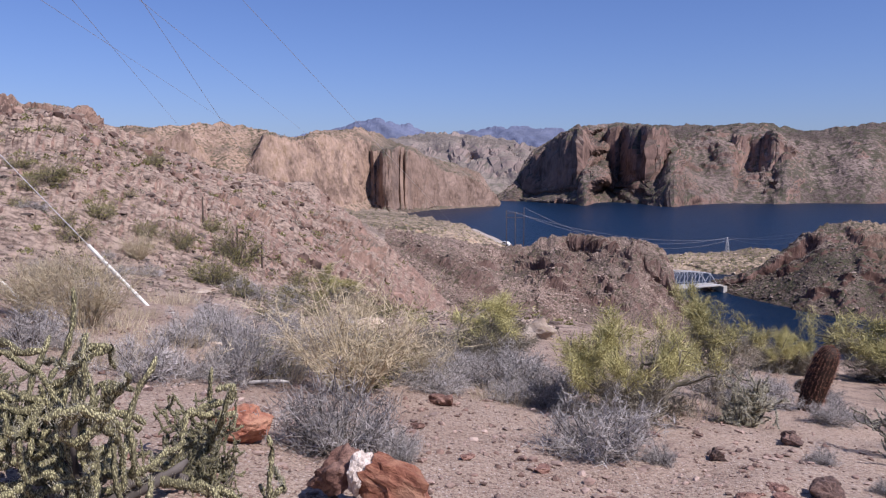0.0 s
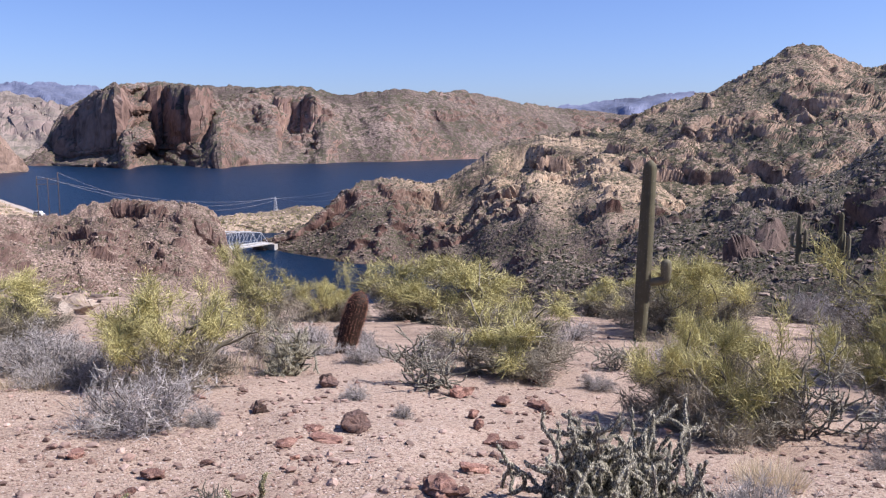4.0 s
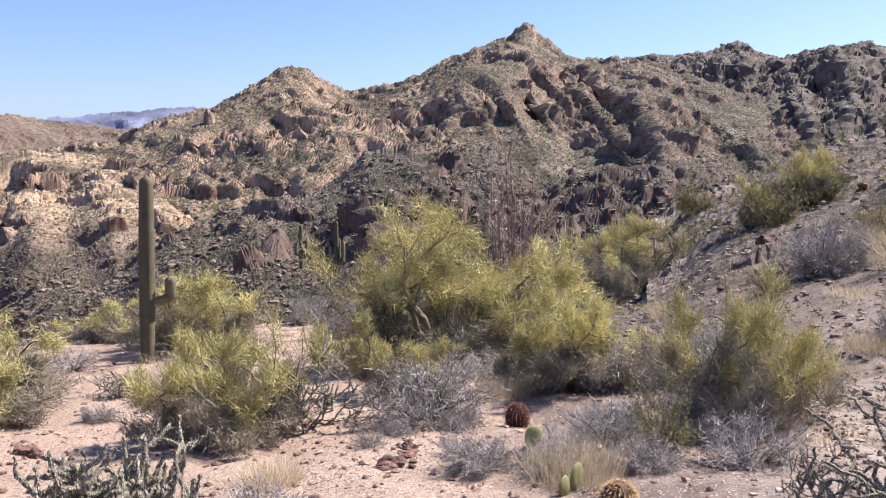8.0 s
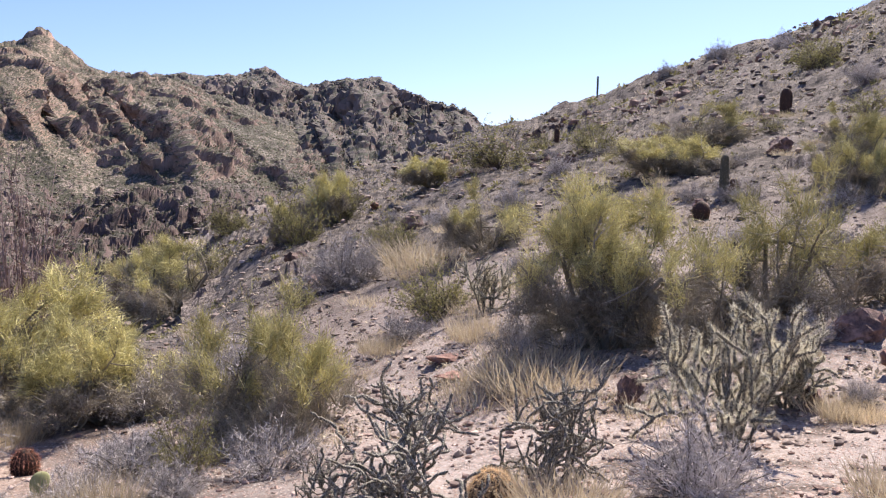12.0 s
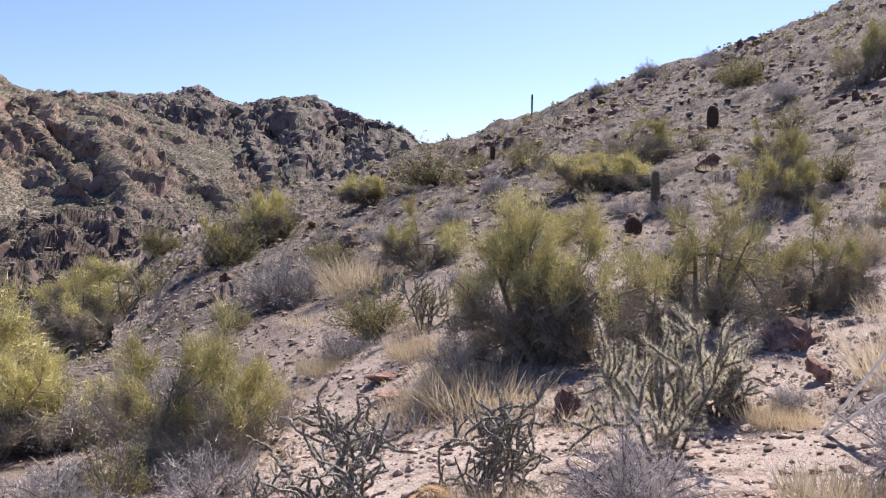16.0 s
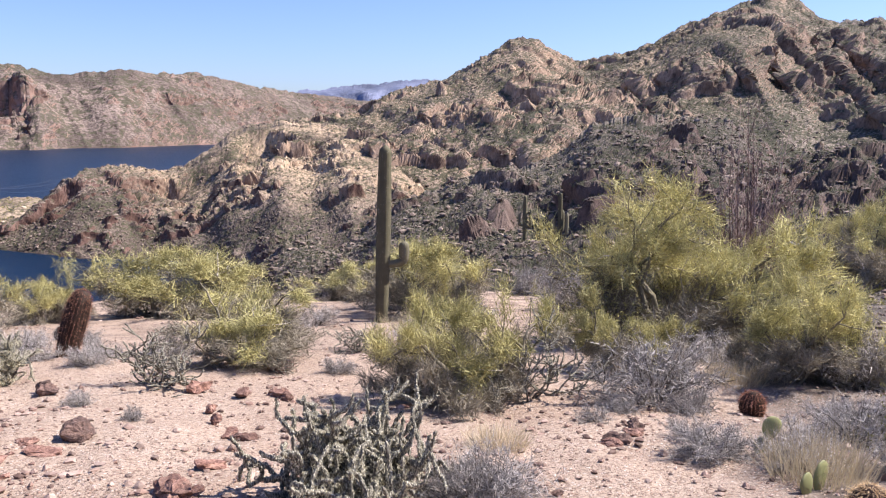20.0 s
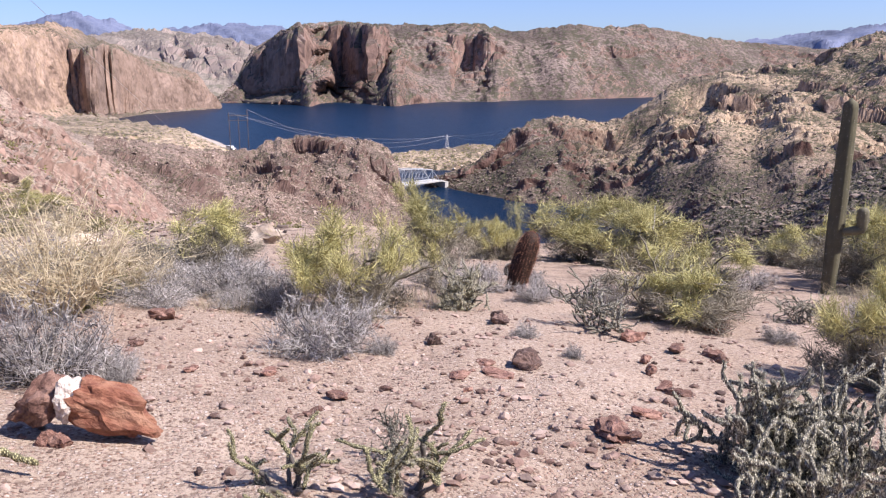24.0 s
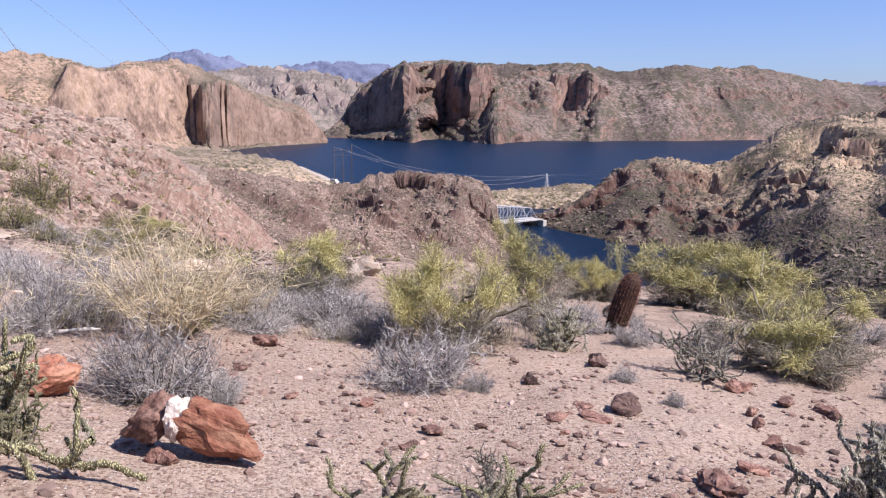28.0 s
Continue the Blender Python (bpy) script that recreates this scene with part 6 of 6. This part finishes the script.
# ------------------------------------------------------------ scattered stones and scrub
ICO = np.array([(0, 0, 1), (0.89, 0, 0.45), (0.28, 0.85, 0.45), (-0.72, 0.53, 0.45), (-0.72, -0.53, 0.45), (0.28, -0.85, 0.45),
                (0.72, 0.53, -0.45), (-0.28, 0.85, -0.45), (-0.89, 0, -0.45), (-0.28, -0.85, -0.45), (0.72, -0.53, -0.45), (0, 0, -1)])
ICO_T = np.array([(0, k, k % 5 + 1) for k in range(1, 6)] +
                 [(k + 1, 6 + k, (k + 1) % 5 + 1) for k in range(5)] + [(6 + k, 6 + (k + 1) % 5, (k + 1) % 5 + 1) for k in range(5)])


def pebbles(name, x, y, z, size, material, label, rng, flat=0.7, sink=0.15, parent=None):
    """Many rough stones joined in one mesh."""
    n = len(x)
    v = ICO[None] * (1 + rng.uniform(-0.45, 0.4, (n, 12, 1)))
    a = rng.uniform(0, 6.28, n)[:, None]
    st = np.stack([rng.uniform(0.7, 1.3, n), rng.uniform(0.7, 1.3, n), rng.uniform(0.5, 1.1, n) * flat], -1)[:, None] * size[:, None, None] / 2
    v = v * st
    v = np.stack([v[..., 0] * np.cos(a) - v[..., 1] * np.sin(a), v[..., 0] * np.sin(a) + v[..., 1] * np.cos(a), v[..., 2]], -1)
    v = v + np.stack([x, y, z + size * flat * (0.35 - sink)], -1)[:, None]
    s = Soup()
    s.add(v, None, np.arange(n)[:, None, None] * 12 + ICO_T[None] if n == 0 else (np.arange(n)[:, None, None] * 12 + ICO_T[None]).reshape(-1, 3))
    ob = new(name, s.mesh(name, material, False))
    return tagged(ob, label, "stones", kind="stuff")


def scrub(name, c, size, material, label, rng, leaves=16, squash=0.7, leaf=1.0):
    """Many small bushes of loose leaf blades joined in one mesh."""
    n = len(c)
    d = unit(rng.normal(size=(n, leaves, 3)) * np.array([1, 1, 0.8]) + np.array([0, 0, 0.35]))
    p = c[:, None] + d * (size[:, None, None] * rng.uniform(0.0, 0.32, (n, leaves, 1))) * np.array([1, 1, squash])
    s = Soup()
    s.leaves(p.reshape(-1, 3), d.reshape(-1, 3), np.repeat(size, leaves) * rng.uniform(0.25, 0.45, n * leaves) * leaf, np.repeat(size, leaves) * rng.uniform(0.16, 0.32, n * leaves) * leaf, rng)
    return tagged(new(name, s.mesh(name, material)), label, "scrub", kind="stuff")


rng = np.random.default_rng(7)
n = 24000
az, r = rng.uniform(-36, 138, n), np.exp(rng.uniform(math.log(3.0), math.log(24), n))
x, y = polar(az, r)
patchy = fbm(x / 1.3, y / 1.3, 2.0, 3) + rng.normal(size=n) * 0.5 > -0.25
x, y = x[patchy], y[patchy]
pebbles("pebbles", x, y, ground_height(x, y), 0.014 + 0.07 * rng.random(len(x)) ** 3.8 + 0.0012 * np.hypot(x, y), M_pebble, "loose pinkish and brown pebbles on the soil", rng)

stones = [rock_mesh(s, "stone", M_rock if s % 2 else M_rock_dark, 0.45, 2) for s in range(230, 238)]
for i in range(300):
    az, r = rng.uniform(-32, 135), math.exp(rng.uniform(math.log(3.4), math.log(19)))
    x, y = (float(q) for q in polar(az, r))
    d = 0.03 + 0.10 * rng.random() ** 3.0
    ob = new("stone", stones[i % 8])
    ob.parent = ground
    ob.matrix_basis = Matrix.Translation((x, y, g(x, y) + d * 0.15)) @ Matrix.Rotation(rng.uniform(0, 6.28), 4, "Z") @ Matrix.Diagonal((d * 1.3, d, d * 0.9, 1))

# slopes of the near ground
n = 14500
az = np.concatenate([rng.uniform(-32, 8, n * 5 // 10), rng.uniform(74, 136, n * 8 // 10)])
r = np.exp(rng.uniform(math.log(7), math.log(180), len(az)))
limit = np.interp(az, FINE, PLAN[3])
keep = (r < limit * 1.03) & (r > np.where(az < 40, 19, 7))
az, r = az[keep], r[keep]
x, y = polar(az, r)
z = ground_height(x, y)
size = (0.09 + 0.42 * rng.random(len(x)) ** 3.6) * np.clip(r / 50, 0.2, 1.6)
dark = rng.random(len(x)) < np.where(az > 50, 0.68, 0.35)
pebbles("slope_stones", x[~dark], y[~dark], z[~dark], size[~dark], M_boulder, "brown stones strewn over the hillside", rng)
pebbles("slope_stones", x[dark], y[dark], z[dark], size[dark] * 1.15, M_boulder_dark, "dark stones strewn over the hillside", rng)
n = 4600
oa, orr = np.concatenate([rng.uniform(-32, -3, n // 3), rng.uniform(84, 134, n)]), np.exp(rng.uniform(math.log(32), math.log(150), n + n // 3))
ox, oy = polar(oa, orr)
crop = (fbm(ox / 9, oy / 9, 5.0, 3) + 0.25 * fbm(ox / 30, oy / 30, 1.0, 2) > 0.22) & (orr < np.interp(oa, FINE, PLAN[3]) * np.where(oa > 50, 0.8, 1.0))
ox, oy, orr, oa = ox[crop], oy[crop], orr[crop], oa[crop]
osize = (0.5 + 1.9 * rng.random(len(ox)) ** 2.2) * np.clip(orr / 80, 0.35, 1.4) * np.where(oa > 50, 0.5, 0.5)
pebbles("rock_outcrops", ox, oy, ground_height(ox, oy), osize, M_outcrop, "jagged reddish-brown rock outcrops on the hillside", rng, 1.1, 0.3)
pick = (rng.random(len(x)) < 0.13) & (r > 26)
xs, ys = x[pick] + 0.7, y[pick] + 0.4
scrub("slope_scrub", np.stack([xs, ys, ground_height(xs, ys)], -1), np.clip(r[pick] / 55, 0.35, 1.6) * rng.uniform(0.5, 1.2, pick.sum()), M_leaf, "small olive shrubs over the hillside", rng, 34, 0.8, 0.5)
pick = (rng.random(len(x)) < 0.16) & (r > 18)
xs, ys = x[pick] - 0.6, y[pick] + 0.5
scrub("slope_dry_scrub", np.stack([xs, ys, ground_height(xs, ys)], -1), np.clip(r[pick] / 60, 0.3, 1.3) * rng.uniform(0.5, 1.1, pick.sum()), M_inner, "small grey-brown dry shrubs over the hillside", rng, 26, 0.8, 0.45)

# dry litter and low tufts over the stony slope
for count, tuft_mat, label in ((3600, M_inner, "low brown dry litter brush on the slope"), (2200, M_straw, "short straw tufts on the slope")):
    ta, tr = rng.uniform(78, 135, count), np.exp(rng.uniform(math.log(8), math.log(95), count))
    near = tr < np.interp(ta, FINE, PLAN[3])
    tx, ty = polar(ta[near], tr[near])
    scrub("slope_tufts", np.stack([tx, ty, ground_height(tx, ty)], -1), np.clip(tr[near] / 60, 0.3, 1.1) * rng.uniform(0.4, 1.0, near.sum()), tuft_mat, label, rng, 9, 0.8, 0.55)

# hills
for label, n_bush, n_rock, bs, rs, leaf_mat, rock_mat in (
        ("craggy brown mountainside with two peaks", 16000, 3400, 1.5, 0.9, M_scrub, M_boulder_dark),
        ("dark rocky spur with desert scrub", 9000, 2600, 1.3, 1.1, M_scrub, M_boulder_dark),
        ("tan and rust crags of the rocky peninsula", 6500, 3600, 1.0, 0.9, M_scrub, M_boulder_dark),
        ("steep dark grey mountain ridge", 3600, 500, 3.4, 2.6, M_scrub, M_boulder_dark),
        ("sandy bench with scrub by the lake", 1500, 200, 1.5, 1.0, M_leaf, M_boulder),
        ("low pale spit of land behind the bridge", 900, 60, 2.0, 1.6, M_leaf, M_rock_pale),
        ("rust-brown stony slope rising to a dark mesa", 2800, 5600, 0.9, 0.62, M_scrub, M_boulder),
        ("brown layered cliffs and plateau across the lake", 5000, 0, 4.5, 0, M_scrub, None),
        ("pink and ochre cliff wall beside the lake", 1000, 0, 3.5, 0, M_scrub, None)):
    HX, HY, HZ = HILLS[label]
    sl = np.abs(np.gradient(HZ, axis=1)) / (np.hypot(np.gradient(HX, axis=1), np.gradient(HY, axis=1)) + 1e-6)
    flat_enough = (sl < 1.1) & (HZ > WATER_Z + 1) & (np.arange(HZ.shape[1]) < HZ.shape[1] * 0.94)[None]
    ii, jj = np.nonzero(flat_enough)
    k = rng.choice(len(ii), min(n_bush, len(ii)), replace=False)
    c = np.stack([HX[ii[k], jj[k]], HY[ii[k], jj[k]], HZ[ii[k], jj[k]]], -1)
    scrub("hill_scrub", c, bs * rng.uniform(0.5, 1.2, len(k)), leaf_mat, "olive desert scrub dotting the hill", rng, 4)
    if n_rock:
        ii, jj = np.nonzero(HZ > WATER_Z + 0.5)
        k = rng.choice(len(ii), n_rock, replace=False)
        pebbles("hill_boulders", HX[ii[k], jj[k]], HY[ii[k], jj[k]], HZ[ii[k], jj[k]], rs * (0.4 + 1.3 * rng.random(n_rock) ** 2), rock_mat, "loose boulders on the hill", rng)

# two armed saguaros on the flank of the dark spur
HX, HY, HZ = HILLS["dark rocky spur with desert scrub"]
for az, el, arms, h in ((54.1, -8.1, ((2.2, 144, 0.75, 5.0, 0.24), (2.4, 324, 0.75, 4.3, 0.22)), 7.0), (56.5, -8.5, ((2.0, 140, 0.95, 5.4, 0.26), (2.2, 330, 0.8, 4.6, 0.25), (2.6, 100, 0.5, 5.8, 0.24)), 8.4)):
    gap = np.abs(np.degrees(np.arctan2(HX, HY)) - az) + 2 * np.abs(np.degrees(np.arctan2(HZ - EYE_Z, np.hypot(HX, HY))) - el)
    k = np.argmin(gap)
    foot = Vector((HX.ravel()[k], HY.ravel()[k], HZ.ravel()[k] - 0.2))
    ob = saguaro(140 + int(az), h, 0.31, arms)
    ob.matrix_basis = Matrix.Translation(foot) @ Matrix.Scale(foot.length / 125.0, 4)
    tagged(ob, "tall saguaro with several raised arms", "cactus", "armed saguaros")
